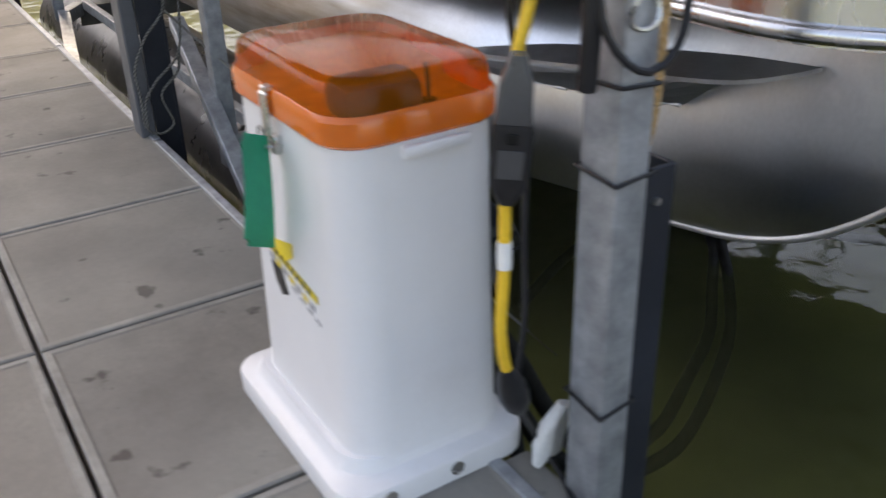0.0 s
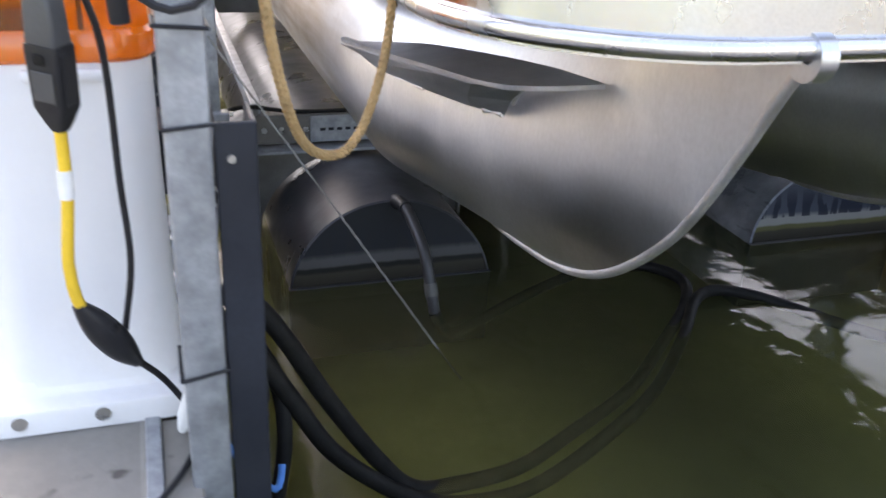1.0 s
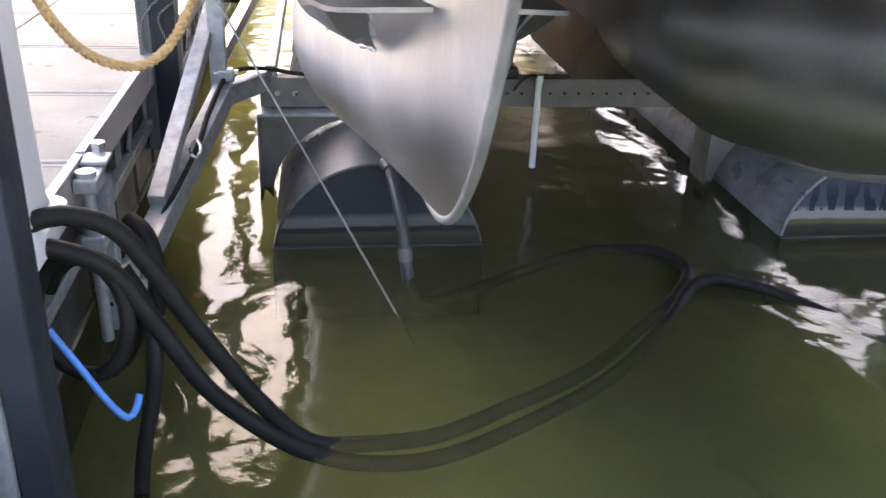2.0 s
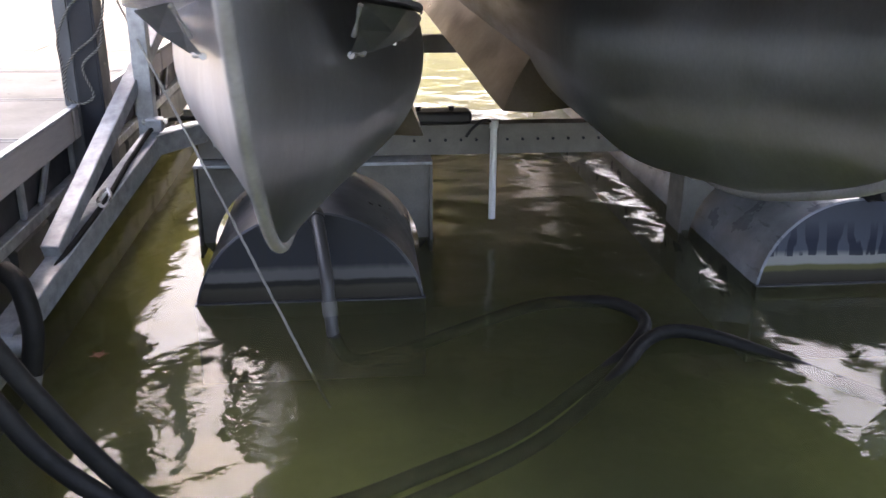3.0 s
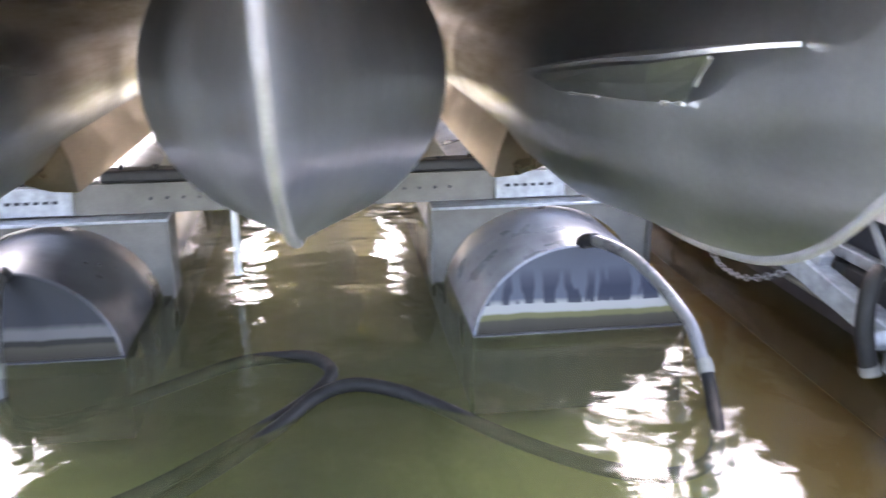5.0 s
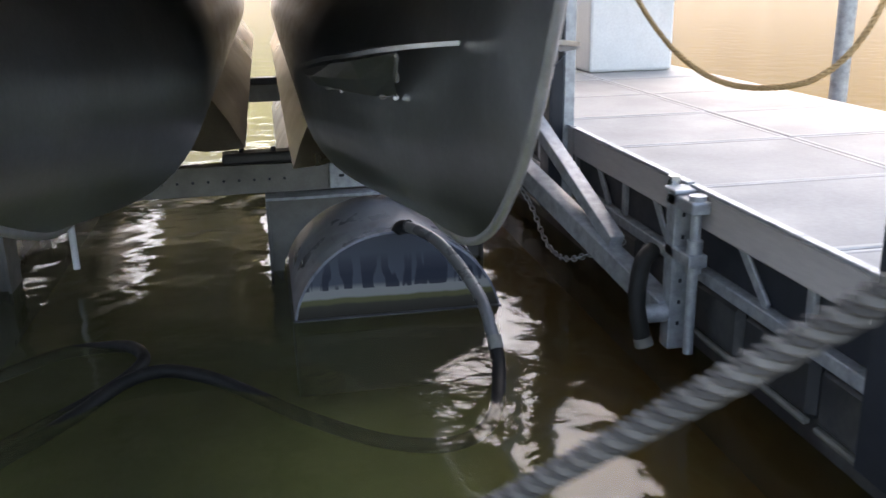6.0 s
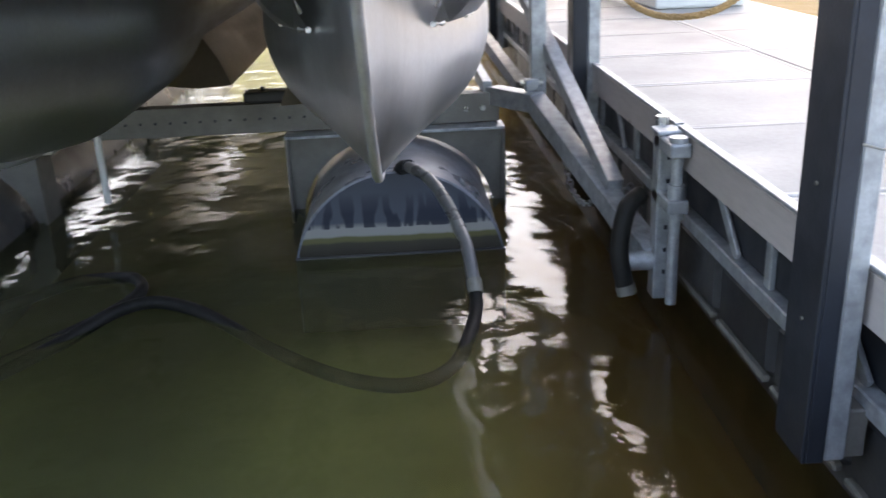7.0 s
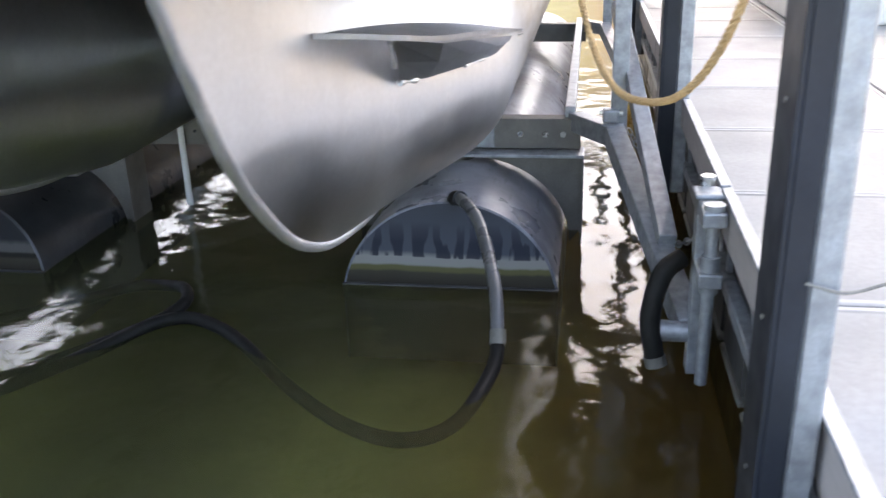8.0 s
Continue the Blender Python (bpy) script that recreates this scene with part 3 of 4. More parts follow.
        for k in range(4):
            bm.faces.new((hi[k], hi[k + 1], mid_row[k + 1], mid_row[k]))
            bm.faces.new((mid_row[k], mid_row[k + 1], lo[k + 1], lo[k]))
        bmesh.ops.solidify(bm, geom=bm.faces[:], thickness=0.004)
        plate = part("fin_gusset", bm, aluminium, t)
        # Weld beads along the plate's foot and front edge.
        for p, q, r in ((weld[0], weld[1], 0.006), (weld[2], weld[3], 0.004), (rim_line[0], weld[0], 0.004)):
            p, q = Vector((sgn * p[0], p[1], p[2])), Vector((sgn * q[0], q[1], q[2]))
            bead = [p.lerp(q, 0.05 + 0.55 * k / 8) for k in range(9)]
            part("weld_bead", sweep(bead, [r * (0.6 + 0.4 * math.sin(0.9 * k + 1)) + 0.001 for k in range(9)], 8), pale_weld, plate, smooth=True)
    for sgn in inner:
        # Lifting strake along the lower side: a bent sheet whose front end is cut back to the hull.
        if rad > 0.33:
            o = [(rad * 0.90, -rad * 0.40), (rad * 1.04, -rad * 0.61), (rad * 1.17, -rad * 0.82), (rad * 0.85, -rad * 0.85), (rad * 0.52, -rad * 0.84)]
        else:
            o = [(rad * 0.86, -rad * 0.47), (rad * 0.98, -rad * 0.70), (rad * 1.08, -rad * 0.93), (rad * 0.78, -rad * 0.93), (rad * 0.46, -rad * 0.87)]
        front = [0.12, 0.06, 0.0, 0.03, 0.08]
        bm = bmesh.new()
        rows = []
        for f in range(25):
            y = 3.15 + 5.75 * (f / 24) ** 1.6
            taper = max(0.0, 1 - f / 2)
            rows.append([bm.verts.new((sgn * (a + 0.003 * noise.noise(Vector((y * 3, k * 2.1, xc)))), y + front[k] * taper, b + 0.003 * noise.noise(Vector((y * 2.3, k * 1.7, xc + 4))))) for k, (a, b) in enumerate(o)])
        for p, q in zip(rows, rows[1:]):
            for k in range(5):
                j = (k + 1) % 5
                bm.faces.new((p[k], p[j], q[j], q[k]))
        bm.faces.new(rows[0])
        bm.faces.new(rows[-1])
        part("lifting_strake", bm, brown_aluminium, t, "brown lifting strake", smooth=True)
    return t


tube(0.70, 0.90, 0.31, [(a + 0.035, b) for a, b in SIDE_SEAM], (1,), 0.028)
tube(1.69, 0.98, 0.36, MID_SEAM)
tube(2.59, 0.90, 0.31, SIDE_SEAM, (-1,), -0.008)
def bow_outline(grow):
    """The deck's plan with rounded bow corners."""
    x0, x1, y0, y1, r = 0.28 - grow, 3.00 + grow, 1.46 - grow, 8.6, 0.35 + grow
    pts = [(x1, y1)]
    pts += [(x1 - r + r * math.cos(a), y0 + r - r * math.sin(a)) for a in [math.pi / 2 * k / 12 for k in range(13)]]
    pts += [(x0 + r - r * math.sin(a), y0 + r - r * math.cos(a)) for a in [math.pi / 2 * k / 12 for k in range(13)]]
    return pts + [(x0, y1)]


part("deck", prism(bow_outline(0.0), "z", 1.385, 1.45), painted_black, boat, "dark deck underside")
bm = bmesh.new()
o, i = bow_outline(0.02), bow_outline(0.002)
lv = [[bm.verts.new((*p, z)) for p in ring] for ring, z in ((o, 1.27), (o, 1.46), (i, 1.46), (i, 1.27))]
for k in range(4):
    for n in range(len(o) - 1):
        bm.faces.new((lv[k][n], lv[k][n + 1], lv[(k + 1) % 4][n + 1], lv[(k + 1) % 4][n]))
part("rub_rail", bm, deck_trim, boat, "polished rub rail round the deck", smooth=True)
for z, r in ((1.29, 0.016), (1.40, 0.026)):
    part("rail_bead", sweep([(*p, z) for p in bow_outline(0.022)], r, 10), deck_trim, boat, smooth=True)
for k in range(17):
    y = 1.75 + 0.41 * k
    part("cross_channel", box(0.28, 3.0, y - 0.03, y + 0.03, 1.367, 1.384, 0.003, 1), brown_aluminium, boat)
for x in (0.69, 2.59):
    part("riser", box(x - 0.05, x + 0.05, 2.3, 8.6, 1.19, 1.366, 0.004, 1), brown_aluminium, boat)
# Fence panels, mostly out of view, added to shade the dock alongside.
for x0, x1, y0, y1 in ((0.30, 0.33, 2.15, 8.5), (2.95, 2.98, 2.15, 8.5), (0.70, 2.58, 1.55, 1.58)):
    part("fence_panel", box(x0, x1, y0, y1, 1.47, 2.15, 0.006), deck_trim, boat, "aluminium fence panel")


# ---- boat lift ----
lift = thing("boat_lift", "galvanised floating boat lift with two black air tanks", "boat lift")
TANK_Y = 3.357


def tank(xc, shell_mat, end_mat, label):
    w, low, high = 0.3875, -0.05, 0.35
    bm = bmesh.new()
    arc = [(xc + w * math.cos(math.pi * k / 32), low + high * math.sin(math.pi * k / 32)) for k in range(33)]
    outline = [(xc + w, -0.3)] + arc + [(xc - w, -0.3)]
    lean = lambda b: TANK_Y + 0.012 + 0.18 * max(b, 0)
    shell = [[bm.verts.new((a, lean(b), b)) for a, b in outline]]
    shell += [[bm.verts.new((a, y, b)) for a, b in outline] for y in (TANK_Y + 0.35, 4.0, 6.0, 9.0)]
    for a, b in zip(shell, shell[1:]):
        for k in range(len(a) - 1):
            bm.faces.new((a[k], a[k + 1], b[k + 1], b[k]))
    bm.faces.new(shell[-1])
    t = part("tank", bm, shell_mat, lift, label, smooth=True)
    inner = [(xc + (a - xc) * 0.982, b - 0.006 if b > 0 else b) for a, b in outline]
    bm = bmesh.new()
    front = [bm.verts.new((a, lean(b) - 0.004, b)) for a, b in inner]
    bm.faces.new(front)
    part("end_wall", bm, end_mat, t)
    bm = bmesh.new()
    o = [bm.verts.new((a, lean(b), b)) for a, b in outline]
    i = [bm.verts.new((a, lean(b) - 0.004, b)) for a, b in inner]
    for k in range(len(o) - 1):
        bm.faces.new((o[k], o[k + 1], i[k + 1], i[k]))
    part("end_rim", bm, shell_mat, t, smooth=True)
    part("end_lip", box(xc - w, xc + w, TANK_Y - 0.002, TANK_Y + 0.03, -0.05, 0.004, 0.002), float_plastic, t)
    return t


XTL, XTR = 0.667, 2.614
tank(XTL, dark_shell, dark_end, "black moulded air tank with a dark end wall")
tank(XTR, chalky_shell, chalky_end, "black moulded air tank with chalky drip marks")


def saddle(xc):
    """Galvanised end frame with an arched cut-out over a tank."""
    pts = [(xc - 0.45, 0.0), (xc - 0.45, 0.315), (xc + 0.45, 0.315), (xc + 0.45, 0.0)]
    arch = [(xc + 0.41 * math.cos(math.pi * k / 24), -0.05 + 0.358 * math.sin(math.pi * k / 24)) for k in range(25)]
    part("saddle_plate", prism(pts + arch, "y", 3.985, 3.993), dull_galvanised, lift, "dull galvanised arched plate")
    part("saddle_flange", box(xc - 0.46, xc + 0.46, 3.94, 4.08, 0.316, 0.328, 0.002), galvanised, lift)
    for s in (-1, 1):
        part("saddle_flange", box(xc + s * 0.455 - 0.006, xc + s * 0.455 + 0.006, 3.95, 4.12, -0.05, 0.314, 0.002), dull_galvanised, lift)


def channel(x0, x1, y, z0=0.335, z1=0.456):
    """C-shaped cross beam, open to the back."""
    o = [(y, z0), (y + 0.08, z0), (y + 0.08, z0 + 0.008), (y + 0.008, z0 + 0.008), (y + 0.008, z1 - 0.008), (y + 0.08, z1 - 0.008), (y + 0.08, z1), (y, z1)]
    return prism(o, "x", x0, x1, 0.0015)


for yb in (4.02, 6.9):
    part("cross_beam", channel(0.22, 3.06, yb), dull_galvanised, lift, "perforated galvanised cross beam")
for xc in (XTL, XTR):
    saddle(xc)
    part("splice_plate", box(xc - 0.19, xc + 0.10, 4.006, 4.018, 0.34, 0.45, 0.003, 1), galvanised, lift)
    for k in range(6):
        part("slot", box(xc - 0.15 + 0.035 * k, xc - 0.128 + 0.035 * k, 4.0035, 4.008, 0.388, 0.4, 0.001, 1), painted_black, lift)
for k in range(20):
    x = 1.06 + 0.062 * k
    part("bolt_hole", rod((x, 4.012, 0.395), (x, 4.0205, 0.395), 0.006, 8), painted_black, lift)
for x in (0.29, 0.36, 0.46, 2.82, 2.92, 2.99):
    part("bolt", rod((x, 4.006, 0.395), (x, 4.0195, 0.395), 0.012, 6), steel, lift)
for x0, x1 in ((0.87, 1.29), (1.99, 2.41)):
    for yp in (4.02, 6.9):
        part("bunk_pad", box(x0, x1, yp, yp + 0.10, 0.458, 0.505, 0.012), float_plastic, lift, "black rubber pad on the beam")
    for k in range(3):
        x = x0 + 0.08 + 0.13 * k
        part("bolt", rod((x, 4.06, 0.504), (x, 4.06, 0.522), 0.011, 6), painted_black, lift)
for s, xb in ((-1, 0.22), (1, 3.06)):
    mid = 1.64
    px = lambda d: mid + s * d
    part("swing_arm", beam((px(1.40), 4.06, 0.44), (px(1.55), 3.78, 0.45), 0.07, 0.075), galvanised, lift)
    part("swing_arm", beam((px(1.54), 3.82, 0.455), (px(1.735), 2.74, 0.175), 0.07, 0.075), galvanised, lift)
    part("brace", beam((px(1.69), 3.06, 0.31), (px(1.555), 4.3, 0.86), 0.055, 0.05), galvanised, lift)
    part("guide_post", box(px(1.56) - 0.03, px(1.56) + 0.03, 3.83, 3.89, 0.42, 1.05, 0.004), galvanised, lift)
    part("side_rail", box(px(1.375) - 0.02, px(1.375) + 0.02, 4.05, 6.9, 0.44, 0.50, 0.004), galvanised, lift)
    part("swing_arm", beam((px(1.40), 6.96, 0.44), (px(1.55), 6.68, 0.45), 0.07, 0.075), galvanised, lift)
    part("swing_arm", beam((px(1.54), 6.72, 0.455), (px(1.735), 5.64, 0.175), 0.07, 0.075), galvanised, lift)
    part("guide_post", box(px(1.56) - 0.03, px(1.56) + 0.03, 6.73, 6.79, 0.42, 1.05, 0.004), galvanised, lift)
for s in (-1, 1):
    x = 1.64 + s * 1.53
    part("clevis", box(x - 0.03, x + 0.03, 3.80, 3.86, 0.492, 0.54, 0.008), galvanised, lift)
    part("clevis_pin", rod((x - 0.045, 3.83, 0.525), (x + 0.045, 3.83, 0.525), 0.011, 10), steel, lift)
part("cable", sweep(flow([(0.75, 4.035, 0.463), (0.42, 4.035, 0.466), (0.24, 4.03, 0.492), (0.12, 3.86, 0.515), (0.065, 3.62, 0.445), (0.045, 3.38, 0.388), (0.005, 3.15, 0.328), (-0.045, 2.98, 0.262)], 0.02), 0.009, 8), rubber, lift, "black cable lying on the arm", smooth=True)
part("vent_tube", sweep(flow([(1.375, 3.995, 0.468), (1.335, 3.99, 0.478), (1.29, 3.985, 0.45), (1.262, 3.98, 0.415)], 0.01), 0.006, 8), black_plastic, lift, "thin black vent tube", smooth=True)
part("pipe_cap", rod((1.375, 4.0, 0.445), (1.375, 4.0, 0.478), 0.018), white_paint, lift, smooth=True)
part("shackle", sweep(flow([(0.045, 3.36, 0.415), (0.06, 3.33, 0.395), (0.05, 3.29, 0.375), (0.03, 3.30, 0.385), (0.028, 3.34, 0.405), (0.045, 3.36, 0.415)], 0.01), 0.006, 8), steel, lift, "bright steel shackle", smooth=True)
part("gauge_pipe", rod((1.375, 4.0, 0.07), (1.375, 4.0, 0.47), 0.014), white_paint, lift, "white plastic level pipe", smooth=True)


def dock_bracket(edge, out):
    """Galvanised slide bracket on the dock's edge that holds a swing arm."""
    b = thing("dock_bracket", "galvanised upright slide bracket bolted to the dock edge", "bracket", "lift brackets")
    x = edge - out * 0.035
    part("upright", box(x - 0.03, x + 0.03, 2.70, 2.76, 0.06, 0.56, 0.004), galvanised, b)
    part("slide_rod", rod((x, 2.62, 0.08), (x, 2.62, 0.56), 0.016), galvanised, b, smooth=True)
    part("clamp", box(x - 0.03, x + 0.03, 2.59, 2.76, 0.36, 0.40, 0.006), galvanised, b)
    part("clamp", box(x - 0.03, x + 0.03, 2.59, 2.76, 0.52, 0.56, 0.006), galvanised, b)
    part("pin", rod((x - out * 0.12, 2.73, 0.175), (x + out * 0.03, 2.73, 0.175), 0.03), galvanised, b, smooth=True)
    for k in range(6):
        part("slot", box(x - 0.005, x + 0.005, 2.698, 2.703, 0.14 + 0.07 * k, 0.153 + 0.07 * k, 0.001, 1), painted_black, b)
    part("post_cap", box(x - 0.038, x + 0.038, 2.69, 2.77, 0.561, 0.575, 0.005), galvanised, b)
    part("rod_collar", rod((x, 2.62, 0.34), (x, 2.62, 0.44), 0.024, 14), galvanised, b, smooth=True)
    part("rod_cap", rod((x, 2.62, 0.535), (x, 2.62, 0.575), 0.026, 14), galvanised, b, smooth=True)
    part("hose_end", rod((x - out * 0.115, 2.7, 0.112), (x - out * 0.108, 2.695, 0.085), 0.03, 14), scuffed_plastic, b, "pale torn hose end", smooth=True)
    part("cap_bolt", rod((x, 2.78, 0.56), (x, 2.78, 0.60), 0.02, 6), steel, b)
    part("hose_loop", sweep(flow([(x - out * 0.05, 2.8, 0.36), (x - out * 0.10, 2.76, 0.33), (x - out * 0.13, 2.72, 0.22), (x - out * 0.115, 2.7, 0.11)], 0.02), 0.028, 12), rubber, b, "short black rubber hose", smooth=True)


dock_bracket(EDGE_R, 1)
dock_bracket(EDGE_L, -1)


# Darker grey tone for the tubes of two dock posts.
slate_steel = worn("slate_grey_steel", (0.10, 0.105, 0.115), 0.45, 0.1, 6.0, 0.2, 120, 0.08, dirty=0.2)


def edge_post(face, out, y0, dark, pale, tube_mat=galvanised, top=4.08):
    """Upright of a black angle round the slip side of a galvanised tube; face is the plane of the slip side."""
    p = thing("dock_post", "tall dock post, black angle beside a galvanised tube", "post", "dock posts")
    def bx(a, b, y_lo, y_hi, z0, z1, bevel):
        return box(min(face + out * a, face + out * b), max(face + out * a, face + out * b), y_lo, y_hi, z0, z1, bevel, 1)
    part("angle_face", bx(0.0, 0.008, y0, y0 + 0.12, 0.2, top, 0.002), painted_black, p, "black painted steel angle")
    part("angle_return", bx(0.008, dark, y0, y0 + 0.008, 0.2, top, 0.002), painted_black, p)
    part("tube_core", bx(dark + 0.001, dark + pale, y0 + 0.003, y0 + 0.1, 0.2, top, 0.005), tube_mat, p, "dull square tube")
    part("foot_plate", bx(0.01, dark + pale + 0.04, y0 + 0.012, y0 + 0.09, 0.2, 0.3, 0.004), dull_galvanised, p)
    for z in (0.47, 0.72, 1.03):
        part("bolt", rod((face - out * 0.004, y0 + 0.055, z), (face, y0 + 0.055, z), 0.004, 8), dull_galvanised, p)


edge_post(3.335, 1, 1.622, 0.042, 0.042)
edge_post(3.345, 1, 3.88, 0.06, 0.052)
edge_post(3.345, 1, 7.15, 0.06, 0.052)
edge_post(-0.072, -1, 3.88, 0.088, 0.052, slate_steel)
edge_post(-0.072, -1, 7.15, 0.088, 0.052, slate_steel)

# Galvanised corner post with a black angle.
corner = thing("corner_post", "galvanised square post with black cable ties and a black angle", "post")
PX0, PX1, PY0, PY1 = -0.121, -0.060, 1.643, 1.72
part("tube_core", box(PX0, PX1, PY0, PY1, 0.06, 4.08, 0.008), galvanised, corner, "spangled galvanised square tube", smooth=True)
part("angle_face", box(-0.057, 0.0, 1.652, 1.659, 0.02, 1.16, 0.002, 1), painted_black, corner, "black painted steel angle")
part("angle_return", box(-0.008, 0.0, 1.659, 1.75, 0.02, 1.16, 0.002, 1), painted_black, corner)
part("foot_bracket", box(-0.12, -0.02, 1.68, 1.76, 0.02, 0.14, 0.006), galvanised, corner)
part("bolt", rod((-0.036, 1.646, 1.11), (-0.036, 1.652, 1.11), 0.006, 8), steel, corner)
ring = [Vector((-0.098 + 0.022 * math.cos(a), 1.636 + 0.004 * math.sin(2 * a), 1.385 + 0.024 * math.sin(a))) for a in [2 * math.pi * k / 20 for k in range(21)]]
part("hasp_ring", sweep(ring, 0.0035, 8), steel, corner, "bright steel ring", smooth=True)


def tie_ring(z, tilt):
    x0, x1, y0, y1 = PX0 - 0.003, PX1 + 0.003, PY0 - 0.003, PY1 + 0.003
    pts = [(x0, y0, z - tilt), (x1, y0, z), (x1, y1, z + tilt), (x0, y1, z), (x0, y0, z - tilt)]
    part("cable_tie", sweep([Vector(p) for p in pts], 0.0032, 6), black_plastic, corner, "black cable tie")


for z, tilt in ((1.286, -0.004), (1.162, 0.006), (0.785, 0.012)):
    tie_ring(z, tilt)

# ---- pump box on the dock ----
CX, CY = -0.280, 2.09
pump = thing("pump_box", "white plastic blower housing with an orange translucent lid", "pump box", at=(CX, CY, DECK))
BX = 0.012


def casing(levels, **caps):
    bm = lofted(levels, **caps)
    bmesh.ops.translate(bm, verts=bm.verts, vec=(BX, -0.006, 0))
    return bm


part("base_flange", lofted([(0.0, 0.184, 0.250, 0.055), (0.040, 0.185, 0.251, 0.055), (0.0445, 0.183, 0.249, 0.055), (0.0465, 0.179, 0.245, 0.055), (0.049, 0.166, 0.230, 0.06), (0.055, 0.158, 0.220, 0.064), (0.078, 0.150, 0.212, 0.066)]), white_plastic, pump, smooth=True)
part("body", casing([(0.066, 0.153, 0.210, 0.066), (0.085, 0.149, 0.205, 0.066), (0.35, 0.144, 0.203, 0.066), (0.63, 0.141, 0.201, 0.064)]), white_plastic, pump, smooth=True)
part("lid_rim", casing([(0.612, 0.145, 0.205, 0.066), (0.618, 0.150, 0.210, 0.068), (0.652, 0.151, 0.211, 0.068), (0.660, 0.146, 0.206, 0.066)], cap_bottom=False, cap_top=False), orange_rim, pump, "orange translucent lid rim", smooth=True)
lid = part("lid", casing([(0.657, 0.145, 0.205, 0.066), (0.688, 0.141, 0.200, 0.064), (0.697, 0.138, 0.197, 0.062), (0.703, 0.132, 0.190, 0.058), (0.706, 0.119, 0.176, 0.05)], cap_bottom=False), orange_lens, pump, "glossy orange translucent lid", smooth=True)
lid.visible_shadow = False
part("grip", box(-0.03, 0.085, -0.219, -0.205, 0.585, 0.605, 0.006), white_plastic, pump, "shallow moulded grip", smooth=True)
part("blower", box(-0.092, 0.035, -0.175, -0.10, 0.636, 0.688, 0.016), black_plastic, pump, "dark blower block under the lid", smooth=True)
part("knob", merge(rod((0.056, -0.142, 0.636), (0.056, -0.142, 0.69), 0.004, 10), rod((0.056, -0.142, 0.636), (0.056, -0.142, 0.642), 0.012, 10)), black_plastic, pump, "small dark knob under the lid")
part("inner_deck", casing([(0.628, 0.138, 0.199, 0.06), (0.634, 0.138, 0.199, 0.06)]), rope_tan, pump, "dull board under the lid")
for x in (-0.105, 0.025):
    part("bolt", rod((x, -0.2535, 0.026), (x, -0.2495, 0.026), 0.013, 16), steel, pump, "grey bolt plug")
latch = part("latch", box(-0.149, -0.1405, -0.012, 0.012, 0.585, 0.655, 0.003, 1), steel, pump, "bright steel toggle latch")
part("latch_hook", box(-0.147, -0.132, -0.008, 0.008, 0.655, 0.664, 0.002, 1), steel, latch)
part("latch_base", box(-0.143, -0.128, -0.016, 0.016, 0.555, 0.585, 0.004), steel, latch)
part("padlock_loop", sweep([Vector((-0.143 - 0.012 * math.sin(a), 0.0 + 0.012 * math.cos(a), 0.57)) for a in [math.pi * k / 10 for k in range(11)]], 0.003, 8), steel, latch)

# Warning sticker with writing too small to read.
sticker_yellow = worn("yellow_sticker", (0.80, 0.62, 0.04), 0.4, 0.0, 20.0, 0.08, 150, 0.03)
sticker_ink = worn("black_ink", (0.02, 0.02, 0.02), 0.5, 0.0, 20.0, 0.1, 150, 0.03)
sticker_grey = worn("grey_ink", (0.35, 0.35, 0.36), 0.5, 0.0, 20.0, 0.1, 150, 0.03)
SX = -0.1328


def on_side(outline, lift_by):
    """A flat shape on the box's side wall; outline of (y, z)."""
    return prism([(0.03 + (y - 0.06) * 1.45, 0.375 + (z - 0.36) * 0.8) for y, z in outline], "x", SX - lift_by - 0.0008, SX - lift_by)


sticker = part("sticker", on_side([(0.05, 0.335), (0.15, 0.335), (0.03, 0.39), (0.03, 0.36)], 0.0), sticker_yellow, pump, "torn yellow and black warning sticker")
part("sticker_band", on_side([(0.155, 0.345), (0.145, 0.36), (-0.03, 0.318), (-0.03, 0.300)], 0.001), sticker_yellow, sticker)
for k in range(11):
    y = 0.14 - 0.0145 * k
    z = 0.3535 - 0.0038 * k
    part("bar", on_side([(y, z - 0.006), (y - 0.008, z - 0.008), (y - 0.008, z + 0.003), (y, z + 0.005)], 0.002), sticker_ink, sticker)
for k in range(7):
    y = 0.10 - 0.018 * k
    part("bar", on_side([(y, 0.325 - 0.006 * k), (y - 0.012, 0.32 - 0.006 * k), (y - 0.012, 0.308 - 0.006 * k), (y, 0.312 - 0.006 * k)], 0.001), sticker_yellow if k % 2 else sticker_grey, sticker)
part("emblem", on_side([(0.10, 0.305), (0.07, 0.30), (0.055, 0.25), (0.075, 0.235), (0.09, 0.26)], 0.001), sticker_ink, sticker)
for k in range(4):
    part("bar", on_side([(0.04 - 0.02 * k, 0.285 - 0.008 * k), (0.028 - 0.02 * k, 0.28 - 0.008 * k), (0.028 - 0.02 * k, 0.274 - 0.008 * k), (0.04 - 0.02 * k, 0.279 - 0.008 * k)], 0.001), sticker_grey, sticker)

